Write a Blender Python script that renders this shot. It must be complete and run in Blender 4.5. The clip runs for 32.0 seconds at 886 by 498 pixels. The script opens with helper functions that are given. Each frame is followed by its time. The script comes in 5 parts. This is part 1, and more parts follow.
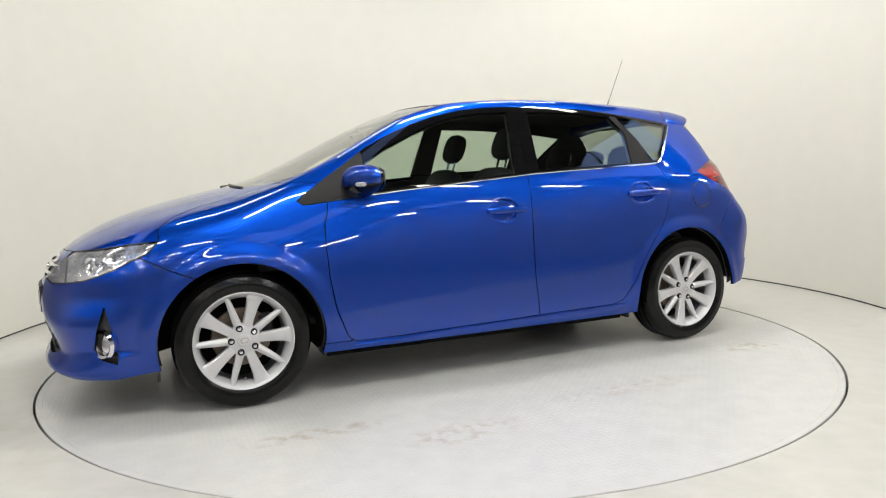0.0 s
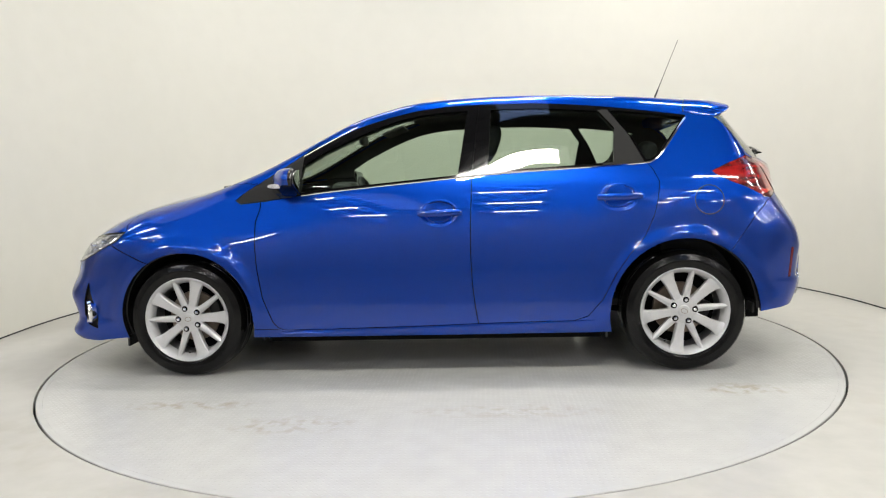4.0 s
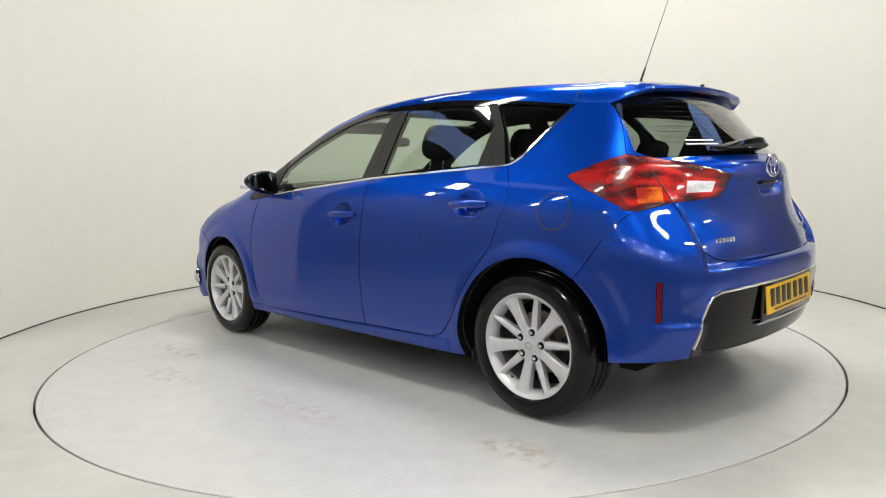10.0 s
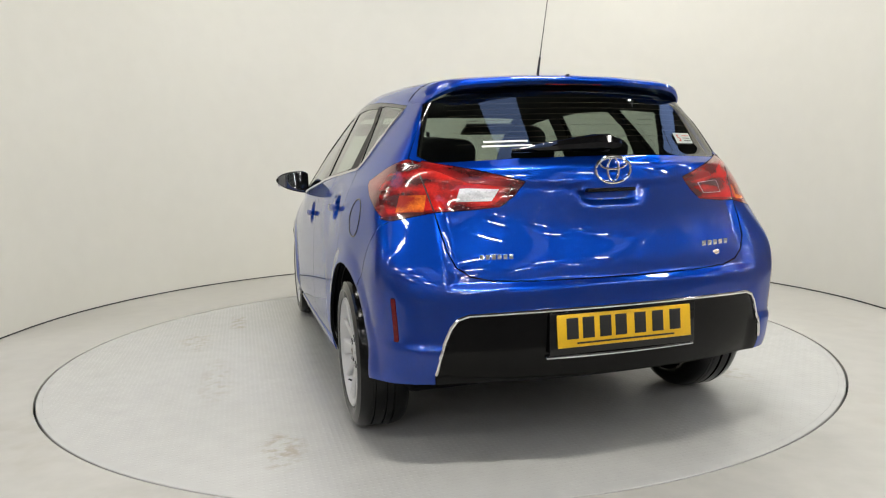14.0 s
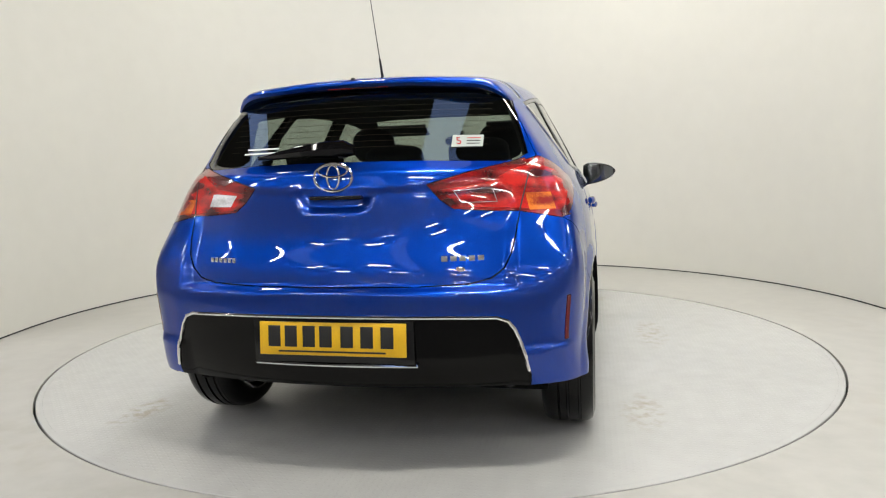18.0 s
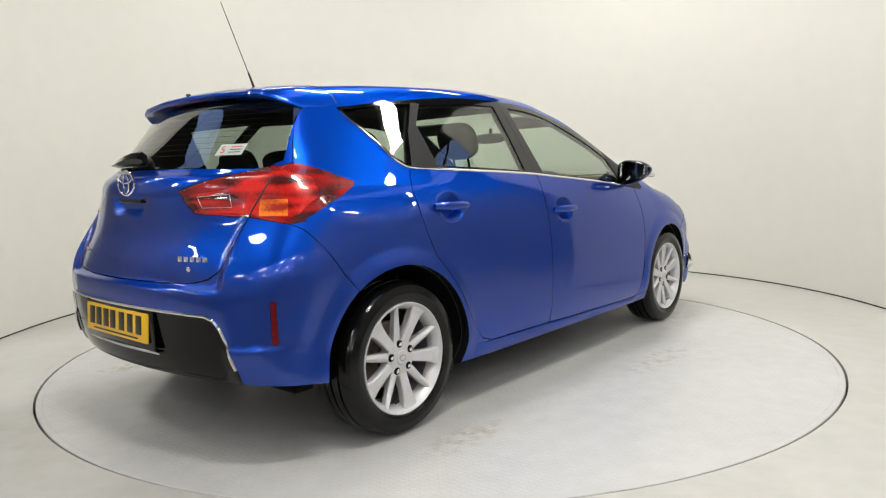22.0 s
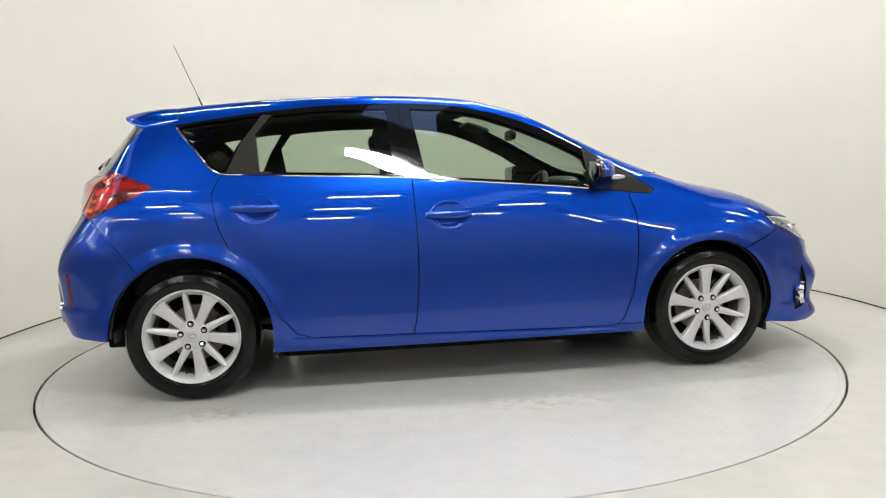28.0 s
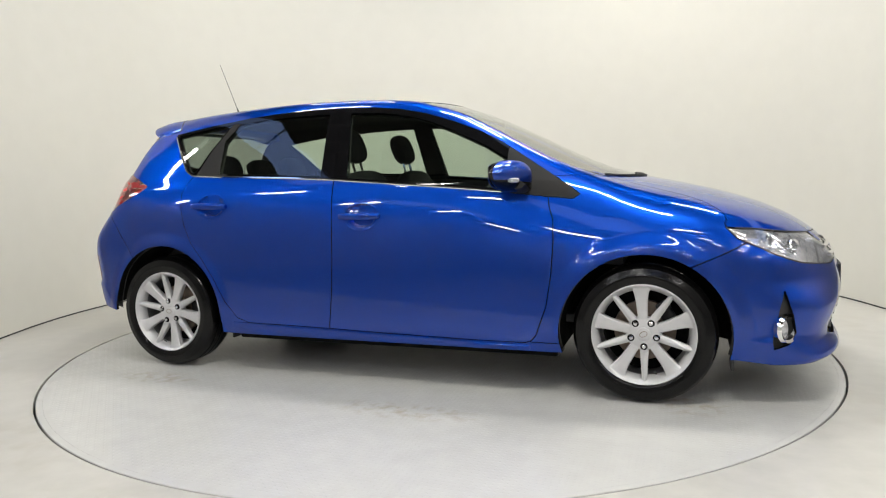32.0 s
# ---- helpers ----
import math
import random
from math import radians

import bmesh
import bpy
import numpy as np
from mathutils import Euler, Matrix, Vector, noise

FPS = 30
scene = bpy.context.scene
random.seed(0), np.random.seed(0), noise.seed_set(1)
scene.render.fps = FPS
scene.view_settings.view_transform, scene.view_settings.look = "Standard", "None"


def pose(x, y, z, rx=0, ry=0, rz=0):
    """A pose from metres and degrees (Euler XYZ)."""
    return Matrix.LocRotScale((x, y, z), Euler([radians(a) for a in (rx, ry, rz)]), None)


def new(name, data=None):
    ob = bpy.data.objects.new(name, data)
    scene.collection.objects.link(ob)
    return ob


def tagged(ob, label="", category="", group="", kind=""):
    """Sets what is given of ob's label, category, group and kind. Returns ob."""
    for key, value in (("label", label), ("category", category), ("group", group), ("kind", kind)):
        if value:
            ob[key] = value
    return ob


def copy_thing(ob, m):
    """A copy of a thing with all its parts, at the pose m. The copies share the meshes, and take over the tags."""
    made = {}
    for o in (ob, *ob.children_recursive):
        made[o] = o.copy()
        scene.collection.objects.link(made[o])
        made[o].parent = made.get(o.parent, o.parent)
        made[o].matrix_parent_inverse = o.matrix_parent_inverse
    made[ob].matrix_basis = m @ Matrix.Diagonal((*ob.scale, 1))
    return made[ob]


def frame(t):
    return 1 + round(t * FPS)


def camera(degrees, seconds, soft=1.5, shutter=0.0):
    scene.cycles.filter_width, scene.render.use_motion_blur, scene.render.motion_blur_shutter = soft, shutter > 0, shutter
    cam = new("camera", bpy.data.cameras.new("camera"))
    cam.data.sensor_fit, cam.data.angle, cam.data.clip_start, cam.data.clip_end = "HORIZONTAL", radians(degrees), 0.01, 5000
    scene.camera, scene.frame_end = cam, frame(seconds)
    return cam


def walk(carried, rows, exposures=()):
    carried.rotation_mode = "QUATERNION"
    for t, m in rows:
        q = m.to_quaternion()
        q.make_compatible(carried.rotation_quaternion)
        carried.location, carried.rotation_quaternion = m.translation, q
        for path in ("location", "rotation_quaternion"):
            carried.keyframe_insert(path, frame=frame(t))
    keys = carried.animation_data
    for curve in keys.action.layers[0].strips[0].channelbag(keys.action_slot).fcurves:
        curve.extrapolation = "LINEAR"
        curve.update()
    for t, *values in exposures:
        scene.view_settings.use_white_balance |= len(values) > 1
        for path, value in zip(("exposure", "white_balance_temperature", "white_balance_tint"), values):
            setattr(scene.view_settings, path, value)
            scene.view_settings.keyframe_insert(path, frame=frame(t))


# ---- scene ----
cam = camera(65.78, 32.0, 1.15)
stand = pose(0, -4.277, 1.028, 0, 0, -0.41) @ pose(0, 0, 0, 83.99, 0, 0) @ pose(0, 0, 0, 0, 0, -1.64)
walk(cam, [(0.0, stand), (32.0, stand)], [(0.0, 0.05), (6.0, 0.03), (10.0, -0.02), (13.0, -0.17), (16.0, -0.1), (19.0, -0.15), (20.0, -0.24), (21.0, -0.12), (23.0, -0.03), (25.0, 0.03), (28.0, 0.02), (32.0, -0.03)])

# ---- light ----
world = bpy.data.worlds.new("hall_air")
scene.world = world
world.use_nodes = True
world.node_tree.nodes["Background"].inputs[0].default_value = (0.9, 0.95, 1.0, 1)
world.node_tree.nodes["Background"].inputs[1].default_value = 0.05


def tube_lamp(x, y, z, turn, length, width, watts, colour=(1.0, 0.967, 0.885)):
    lamp = bpy.data.lights.new("tube_light", "AREA")
    lamp.shape, lamp.size, lamp.size_y, lamp.energy, lamp.color = "RECTANGLE", length, width, watts, colour
    ob = new("tube_light", lamp)
    ob.matrix_world = pose(x, y, z, 0, 0, turn)
    return ob


# over the set: x, y, turn, watts; the first hangs just before the turntable
TUBES = [(0.43, -3.15, 0, 120), (-2.7, -3.3, 0, 36), (3.5, -3.2, 0, 44), (-2.1, -0.3, 0, 32), (0.4, 0.3, 0, 110), (2.8, -0.2, 0, 62), (1.5, 2.1, 0, 47), (-1.3, 2.1, 0, 28)]
for tx, ty, tr, tw in TUBES:
    tube_lamp(tx, ty, 4.42, tr, 1.25, 0.2, tw)
# far off in the hall; the side rows are added to brighten the flanks
FAR_TUBES = [(x, y) for y in (-6.6, -9.8, -13.0) for x in (-7.2, -3.4, 0.4, 4.2, 8.0)] + [(x, y) for y in (-3.3, -0.2) for x in (-8.6, -5.8, 6.4, 9.0)]

# ---- materials ----
def material(name, base, rough=0.5, metal=0.0, coat=0.0, vary=0.0, scale=6.0, bump=0.0, bump_scale=60.0, spec=0.5):
    """A principled surface with two scales of change in its colour and gloss, and fine relief."""
    m = bpy.data.materials.new(name)
    m.use_nodes = True
    nt = m.node_tree
    p = nt.nodes["Principled BSDF"]
    p.inputs["Base Color"].default_value = (*base, 1)
    p.inputs["Roughness"].default_value = rough
    p.inputs["Metallic"].default_value = metal
    p.inputs["Coat Weight"].default_value = coat
    p.inputs["Coat Roughness"].default_value = 0.03
    p.inputs["Specular IOR Level"].default_value = spec
    co = nt.nodes.new("ShaderNodeTexCoord")
    if vary:
        big, small = nt.nodes.new("ShaderNodeTexNoise"), nt.nodes.new("ShaderNodeTexNoise")
        for n, s in ((big, scale), (small, scale * 9)):
            n.inputs["Scale"].default_value, n.inputs["Detail"].default_value = s, 6
            nt.links.new(co.outputs["Object"], n.inputs["Vector"])
        add = nt.nodes.new("ShaderNodeMath")
        nt.links.new(big.outputs["Fac"], add.inputs[0])
        nt.links.new(small.outputs["Fac"], add.inputs[1])
        span = nt.nodes.new("ShaderNodeMapRange")
        span.inputs["From Min"].default_value, span.inputs["From Max"].default_value = 0.6, 1.4
        span.inputs["To Min"].default_value, span.inputs["To Max"].default_value = 1 - vary, 1 + vary
        nt.links.new(add.outputs[0], span.inputs["Value"])
        mul = nt.nodes.new("ShaderNodeVectorMath")
        mul.operation = "SCALE"
        mul.inputs[0].default_value = base
        nt.links.new(span.outputs[0], mul.inputs["Scale"])
        nt.links.new(mul.outputs[0], p.inputs["Base Color"])
        rr = nt.nodes.new("ShaderNodeMath")
        rr.operation = "MULTIPLY"
        rr.inputs[1].default_value = rough
        nt.links.new(span.outputs[0], rr.inputs[0])
        nt.links.new(rr.outputs[0], p.inputs["Roughness"])
    if bump:
        n = nt.nodes.new("ShaderNodeTexNoise")
        n.inputs["Scale"].default_value, n.inputs["Detail"].default_value = bump_scale, 4
        nt.links.new(co.outputs["Object"], n.inputs["Vector"])
        b = nt.nodes.new("ShaderNodeBump")
        b.inputs["Strength"].default_value, b.inputs["Distance"].default_value = bump, 0.01
        nt.links.new(n.outputs["Fac"], b.inputs["Height"])
        nt.links.new(b.outputs[0], p.inputs["Normal"])
    return m


def glass(name, tint, gloss_rough=0.01):
    """Clear sheet: what lies behind is tinted, and Fresnel drives the gloss."""
    m = bpy.data.materials.new(name)
    m.use_nodes = True
    nt = m.node_tree
    nt.nodes.remove(nt.nodes["Principled BSDF"])
    t, g, f, mix = (nt.nodes.new("ShaderNode" + k) for k in ("BsdfTransparent", "BsdfGlossy", "LayerWeight", "MixShader"))
    t.inputs["Color"].default_value = (*tint, 1)
    g.inputs["Roughness"].default_value = gloss_rough
    g.inputs["Color"].default_value = (1, 1, 1, 1)
    f.inputs["Blend"].default_value = 0.5
    power, gain = nt.nodes.new("ShaderNodeMath"), nt.nodes.new("ShaderNodeMath")
    power.operation, power.inputs[1].default_value = "POWER", 4.6
    gain.operation, gain.inputs[1].default_value, gain.inputs[2].default_value, gain.use_clamp = "MULTIPLY_ADD", 0.92, 0.075, True
    nt.links.new(f.outputs["Facing"], power.inputs[0])
    nt.links.new(power.outputs[0], gain.inputs[0])
    nt.links.new(gain.outputs[0], mix.inputs[0])
    nt.links.new(t.outputs[0], mix.inputs[1])
    nt.links.new(g.outputs[0], mix.inputs[2])
    nt.links.new(mix.outputs[0], nt.nodes["Material Output"].inputs["Surface"])
    return m


def flake_paint(name, base):
    m = material(name, base, 0.36, 0.94, 1.0, spec=0.0)
    nt = m.node_tree
    p = nt.nodes["Principled BSDF"]
    p.inputs["Specular Tint"].default_value = (0.3, 0.45, 0.8, 1)
    p.inputs["Coat IOR"].default_value = 1.5
    p.inputs["Coat Roughness"].default_value = 0.012
    co, vo = nt.nodes.new("ShaderNodeTexCoord"), nt.nodes.new("ShaderNodeTexVoronoi")
    vo.inputs["Scale"].default_value = 900
    nt.links.new(co.outputs["Object"], vo.inputs["Vector"])
    span = nt.nodes.new("ShaderNodeMapRange")
    span.inputs["To Min"].default_value, span.inputs["To Max"].default_value = 0.72, 1.35
    nt.links.new(vo.outputs["Color"], span.inputs["Value"])
    mul = nt.nodes.new("ShaderNodeVectorMath")
    mul.operation = "SCALE"
    mul.inputs[0].default_value = base
    nt.links.new(span.outputs[0], mul.inputs["Scale"])
    nt.links.new(mul.outputs[0], p.inputs["Base Color"])
    return m


PAINT = flake_paint("blue_metallic_paint", (0.0026, 0.0415, 0.33))
GLOSS_BLACK = material("gloss_black_trim", (0.004, 0.004, 0.0045), 0.05, vary=0.1, scale=20, spec=0.4)
SATIN = material("satin_grey_trim", (0.013, 0.0125, 0.012), 0.5, vary=0.1, scale=20, spec=0.15)
BLACK = material("black_plastic", (0.012, 0.012, 0.012), 0.5, vary=0.2, scale=15, bump=0.15, bump_scale=400)
DARK_PLASTIC = material("dark_bumper_plastic", (0.002, 0.002, 0.002), 0.09, vary=0.2, scale=8, spec=0.18)
RUBBER = material("tyre_rubber", (0.0025, 0.0025, 0.0025), 0.15, vary=0.12, scale=40, spec=0.26, bump=0.06, bump_scale=45)
LINER = material("arch_liner", (0.004, 0.004, 0.004), 0.9, spec=0.1, vary=0.3, scale=12, bump=0.4, bump_scale=120)
CHROME = material("chrome", (0.82, 0.82, 0.83), 0.08, 1.0, vary=0.06, scale=30)
ALLOY = material("silver_alloy", (0.52, 0.52, 0.525), 0.42, 0.35, coat=0.5, vary=0.05, scale=30)
# wheel barrel: the same alloy, darkened to hold the shade behind the spokes
BARREL = material("shaded_alloy_barrel", (0.2, 0.2, 0.205), 0.4, 0.5, vary=0.15, scale=25)
DISC = material("brake_disc_steel", (0.25, 0.2, 0.16), 0.45, 0.8, vary=0.3, scale=25)
FABRIC = material("dark_seat_fabric", (0.02, 0.02, 0.022), 0.9, vary=0.25, scale=30, bump=0.4, bump_scale=500)
CABIN = material("cabin_plastic", (0.025, 0.025, 0.026), 0.6, vary=0.2, scale=10, bump=0.2, bump_scale=300)
HEADLINER = material("headliner_cloth", (0.05, 0.048, 0.046), 0.9, vary=0.1, scale=14)
GLASS = glass("green_tinted_glass", (0.70, 0.78, 0.70))
DARK_GLASS = glass("rear_glass_tint", (0.42, 0.46, 0.43))
CLEAR = glass("clear_lens", (0.93, 0.94, 0.95))


def lens(name, dark, bright, scale):
    """A moulded lamp lens: small facets that differ in depth of colour and in tilt, under a clear coat."""
    # bright and dark bands and facets are inner glints put into the colour
    m = material(name, dark, 0.25, coat=1.0, spec=0.3)
    nt = m.node_tree
    p = nt.nodes["Principled BSDF"]
    co, vo, no = nt.nodes.new("ShaderNodeTexCoord"), nt.nodes.new("ShaderNodeTexVoronoi"), nt.nodes.new("ShaderNodeTexNoise")
    vo.inputs["Scale"].default_value, no.inputs["Scale"].default_value = scale, 1.0
    no.inputs["Detail"].default_value = 0.6
    flat = nt.nodes.new("ShaderNodeVectorMath")
    flat.operation = "MULTIPLY"
    flat.inputs[1].default_value = (8, 8, 30)
    nt.links.new(co.outputs["Object"], flat.inputs[0])
    nt.links.new(flat.outputs[0], no.inputs["Vector"])
    mix, ramp, mul = nt.nodes.new("ShaderNodeMix"), nt.nodes.new("ShaderNodeMapRange"), nt.nodes.new("ShaderNodeMath")
    nt.links.new(co.outputs["Object"], vo.inputs["Vector"])
    mul.operation = "MULTIPLY"
    soft = nt.nodes.new("ShaderNodeMapRange")
    soft.inputs["To Min"].default_value, soft.inputs["To Max"].default_value = 0.86, 1.12
    nt.links.new(vo.outputs["Color"], soft.inputs["Value"])
    nt.links.new(soft.outputs[0], mul.inputs[0])
    nt.links.new(no.outputs["Fac"], mul.inputs[1])
    ramp.inputs["From Min"].default_value, ramp.inputs["From Max"].default_value = 0.36, 0.64
    nt.links.new(mul.outputs[0], ramp.inputs["Value"])
    mix.data_type = "RGBA"
    mix.inputs[6].default_value, mix.inputs[7].default_value = (*dark, 1), (*bright, 1)
    nt.links.new(ramp.outputs[0], mix.inputs[0])
    nt.links.new(mix.outputs[2], p.inputs["Base Color"])
    b = nt.nodes.new("ShaderNodeBump")
    b.inputs["Strength"].default_value, b.inputs["Distance"].default_value = 0.1, 0.001
    nt.links.new(vo.outputs["Distance"], b.inputs["Height"])
    nt.links.new(b.outputs[0], p.inputs["Normal"])
    return m


RED = lens("red_lens", (0.06, 0.001, 0.0015), (0.62, 0.012, 0.008), 190)
RED_DEEP = lens("deep_red_lens", (0.05, 0.001, 0.0015), (0.3, 0.004, 0.004), 170)
RED_FLAT = material("red_reflector", (0.11, 0.002, 0.005), 0.25, spec=0.25, vary=0.2, scale=60)
AMBER = lens("amber_lens", (0.3, 0.012, 0.003), (0.85, 0.2, 0.01), 150)
# mirror colour dimmed to stand in for the dark hall it reflects
DIM_MIRROR = material("dimmed_mirror_glass", (0.3, 0.31, 0.32), 0.03, 1.0, vary=0.05, scale=20)
HEAD = material("headlamp_reflector", (0.78, 0.78, 0.8), 0.22, 0.85, vary=0.12, scale=14, bump=0.5, bump_scale=28)
REVERSE = lens("clear_ribbed_lens", (0.3, 0.3, 0.31), (0.85, 0.85, 0.86), 190)
YELLOW = material("yellow_plate", (0.74, 0.44, 0.012), 0.35, vary=0.08, scale=20)
WHITE = material("white_plate", (0.75, 0.75, 0.74), 0.35, vary=0.05, scale=20)
STICKER = material("pale_sticker", (0.42, 0.47, 0.43), 0.4, vary=0.06, scale=20)
INK = material("black_print", (0.012, 0.012, 0.012), 0.4, vary=0.1, scale=20)
RED_INK = material("red_print", (0.5, 0.03, 0.03), 0.5, vary=0.1, scale=20)

WALL = material("cream_wall_paint", (0.615, 0.605, 0.55), 0.55, vary=0.025, scale=0.7, bump=0.03, bump_scale=9)
CEILING = material("dark_roof_sheet", (0.05, 0.045, 0.04), 0.7, vary=0.2, scale=1.5)
FLOOR = material("pale_painted_floor", (0.4, 0.392, 0.362), 0.34, vary=0.15, scale=0.9, bump=0.03, bump_scale=30)
# out of view; dark so that the lower doors mirror less brightness
UNSEEN_FLOOR = material("unseen_dark_floor", (0.13, 0.128, 0.124), 0.45, vary=0.2, scale=0.8, bump=0.04, bump_scale=30)
HALL_WALL = material("dull_hall_wall", (0.42, 0.41, 0.39), 0.7, vary=0.15, scale=0.8)
def lit(name, colour, strength):
    m = bpy.data.materials.new(name)
    m.use_nodes = True
    nt = m.node_tree
    e = nt.nodes.new("ShaderNodeEmission")
    e.inputs["Color"].default_value, e.inputs["Strength"].default_value = (*colour, 1), strength
    nt.links.new(e.outputs[0], nt.nodes["Material Output"].inputs["Surface"])
    return m


TUBE_LIT = lit("lit_tube", (1.0, 0.97, 0.92), 105.0)
SKY_SHEET = lit("skylight_sheet", (0.36, 0.53, 1.0), 1.7)
PIT = material("dark_gap", (0.02, 0.02, 0.02), 0.8, vary=0.2, scale=8)


def scuffed(m, spots, grain, tint):
    """Adds worn, rusty patches to a floor paint: x, y, half sizes and strength of each."""
    nt = m.node_tree
    p = nt.nodes["Principled BSDF"]

    def op(kind, a, b=None):
        n = nt.nodes.new("ShaderNodeMath")
        n.operation = kind
        for k, v in enumerate((a, b)):
            if isinstance(v, (int, float)):
                n.inputs[k].default_value = v
            elif v is not None:
                nt.links.new(v, n.inputs[k])
        return n.outputs[0]
    co, xyz, grit = nt.nodes.new("ShaderNodeTexCoord"), nt.nodes.new("ShaderNodeSeparateXYZ"), nt.nodes.new("ShaderNodeTexNoise")
    nt.links.new(co.outputs["Object"], xyz.inputs[0])
    grit.inputs["Scale"].default_value, grit.inputs["Detail"].default_value = grain, 8
    nt.links.new(co.outputs["Object"], grit.inputs["Vector"])
    total = 0.0
    for sx, sy, rx, ry, w in spots:
        d = op("ADD", op("POWER", op("DIVIDE", op("SUBTRACT", xyz.outputs[0], sx), rx), 2.0), op("POWER", op("DIVIDE", op("SUBTRACT", xyz.outputs[1], sy), ry), 2.0))
        total = op("ADD", op("MULTIPLY", op("MAXIMUM", op("SUBTRACT", 1.0, d), 0.0), w), total)
    amount = op("MINIMUM", op("MULTIPLY", total, op("MAXIMUM", op("MULTIPLY", op("SUBTRACT", grit.outputs["Fac"], 0.46), 3.6), 0.0)), 0.5)
    mix = nt.nodes.new("ShaderNodeMix")
    mix.data_type = "RGBA"
    nt.links.new(amount, mix.inputs[0])
    nt.links.new(p.inputs["Base Color"].links[0].from_socket, mix.inputs[6])
    mix.inputs[7].default_value = (*tint, 1)
    nt.links.new(mix.outputs[2], p.inputs["Base Color"])
    return m


DECK = scuffed(material("grey_painted_tread_plate", (0.425, 0.425, 0.408), 0.24, vary=0.06, scale=1.1, spec=0.45), (
    (-1.5, 1.07, 0.22, 0.11, 1.1), (1.1, 1.24, 0.36, 0.08, 0.9), (0.55, 1.5, 0.32, 0.13, 0.7), (-1.2, -1.15, 0.27, 0.11, 0.8), (0.3, -1.3, 0.42, 0.12, 0.7), (1.5, -0.9, 0.2, 0.17, 0.7), (-0.4, 1.35, 0.5, 0.1, 0.5)), 16.0, (0.27, 0.22, 0.14))
scuffed(FLOOR, ((-1.75, -1.55, 0.5, 0.45, 0.4), (-2.6, -0.75, 0.35, 0.5, 0.35), (-1.3, -2.15, 0.5, 0.2, 0.35), (1.9, -1.5, 0.4, 0.3, 0.3), (2.7, 0.2, 0.3, 0.5, 0.25), (0.3, -2.4, 0.8, 0.12, 0.3)), 7.0, (0.27, 0.235, 0.17))
TUBE_GLOW = material("white_lamp_housing", (0.7, 0.7, 0.7), 0.5, vary=0.05)


# ---- shapes ----
def part(name, bm, mat, parent, label="", smooth=True):
    """Links a bmesh as one mesh object under a thing or a part."""
    data = bpy.data.meshes.new(name)
    bm.to_mesh(data)
    bm.free()
    data.materials.append(mat)
    if smooth:
        data.polygons.foreach_set("use_smooth", [True] * len(data.polygons))
        data.set_sharp_from_angle(angle=radians(38))
    ob = new(name, data)
    ob.parent = parent
    if label:
        ob["label"] = label
    return ob


def thing(name, label, category, m=None, **more):
    ob = new(name)
    ob.empty_display_size = 0.1
    if m is not None:
        ob.matrix_world = m
    return tagged(ob, label, category, **more)


def box(size, at=(0, 0, 0), bevel=0.0, turn=None, bm=None, seg=2):
    bm = bm or bmesh.new()
    m = Matrix.Translation(at) @ (turn or Matrix()) @ Matrix.Diagonal((*size, 1))
    made = bmesh.ops.create_cube(bm, size=1, matrix=m)["verts"]
    if bevel:
        edges = list({e for v in made for e in v.link_edges})
        bmesh.ops.bevel(bm, geom=edges, offset=bevel, segments=seg, affect="EDGES", profile=0.5)
    return bm


def lathe(profile, n=64, axis="Y", bm=None, closed=False):
    """Turns a profile of (radius, along) round an axis."""
    bm = bm or bmesh.new()
    rings = []
    for k in range(n):
        a = 2 * math.pi * k / n
        ring = []
        for r, h in profile:
            c, s = r * math.cos(a), r * math.sin(a)
            ring.append(bm.verts.new({"Y": (c, h, s), "Z": (c, s, h), "X": (h, c, s)}[axis]))
        rings.append(ring)
    m = len(profile)
    for k in range(n):
        a, b = rings[k], rings[(k + 1) % n]
        for i in range(m if closed else m - 1):
            j = (i + 1) % m
            bm.faces.new((a[i], a[j], b[j], b[i]))
    bmesh.ops.recalc_face_normals(bm, faces=bm.faces)
    return bm


def tube(path, radius, n=8, bm=None, flat=1.0, closed=False):
    """A rod along a path of points; radius is one number or one for each point."""
    bm = bm or bmesh.new()
    pts = [Vector(p) for p in path]
    rings = []
    for i, p in enumerate(pts):
        a = pts[i - 1] if (i or closed) else p
        b = pts[(i + 1) % len(pts)] if (i + 1 < len(pts) or closed) else p
        d = (b - a).normalized()
        u = d.cross(Vector((0, 0, 1)))
        u = u.normalized() if u.length > 1e-3 else Vector((1, 0, 0))
        v = u.cross(d)
        r = radius[i] if hasattr(radius, "__len__") else radius
        rings.append([bm.verts.new(p + u * r * math.cos(2 * math.pi * k / n) * flat + v * r * math.sin(2 * math.pi * k / n)) for k in range(n)])
    count = len(rings) if closed else len(rings) - 1
    for i in range(count):
        a, b = rings[i], rings[(i + 1) % len(rings)]
        for k in range(n):
            bm.faces.new((a[k], a[(k + 1) % n], b[(k + 1) % n], b[k]))
    if not closed:
        bm.faces.new(rings[0])
        bm.faces.new(rings[-1])
    bmesh.ops.recalc_face_normals(bm, faces=bm.faces)
    return bm


def loft(rings, bm=None, caps=True):
    bm = bm or bmesh.new()
    rows = [[bm.verts.new(p) for p in ring] for ring in rings]
    n = len(rows[0])
    for a, b in zip(rows, rows[1:]):
        for k in range(n):
            bm.faces.new((a[k], a[(k + 1) % n], b[(k + 1) % n], b[k]))
    if caps:
        bm.faces.new(rows[0])
        bm.faces.new(rows[-1])
    bmesh.ops.recalc_face_normals(bm, faces=bm.faces)
    return bm


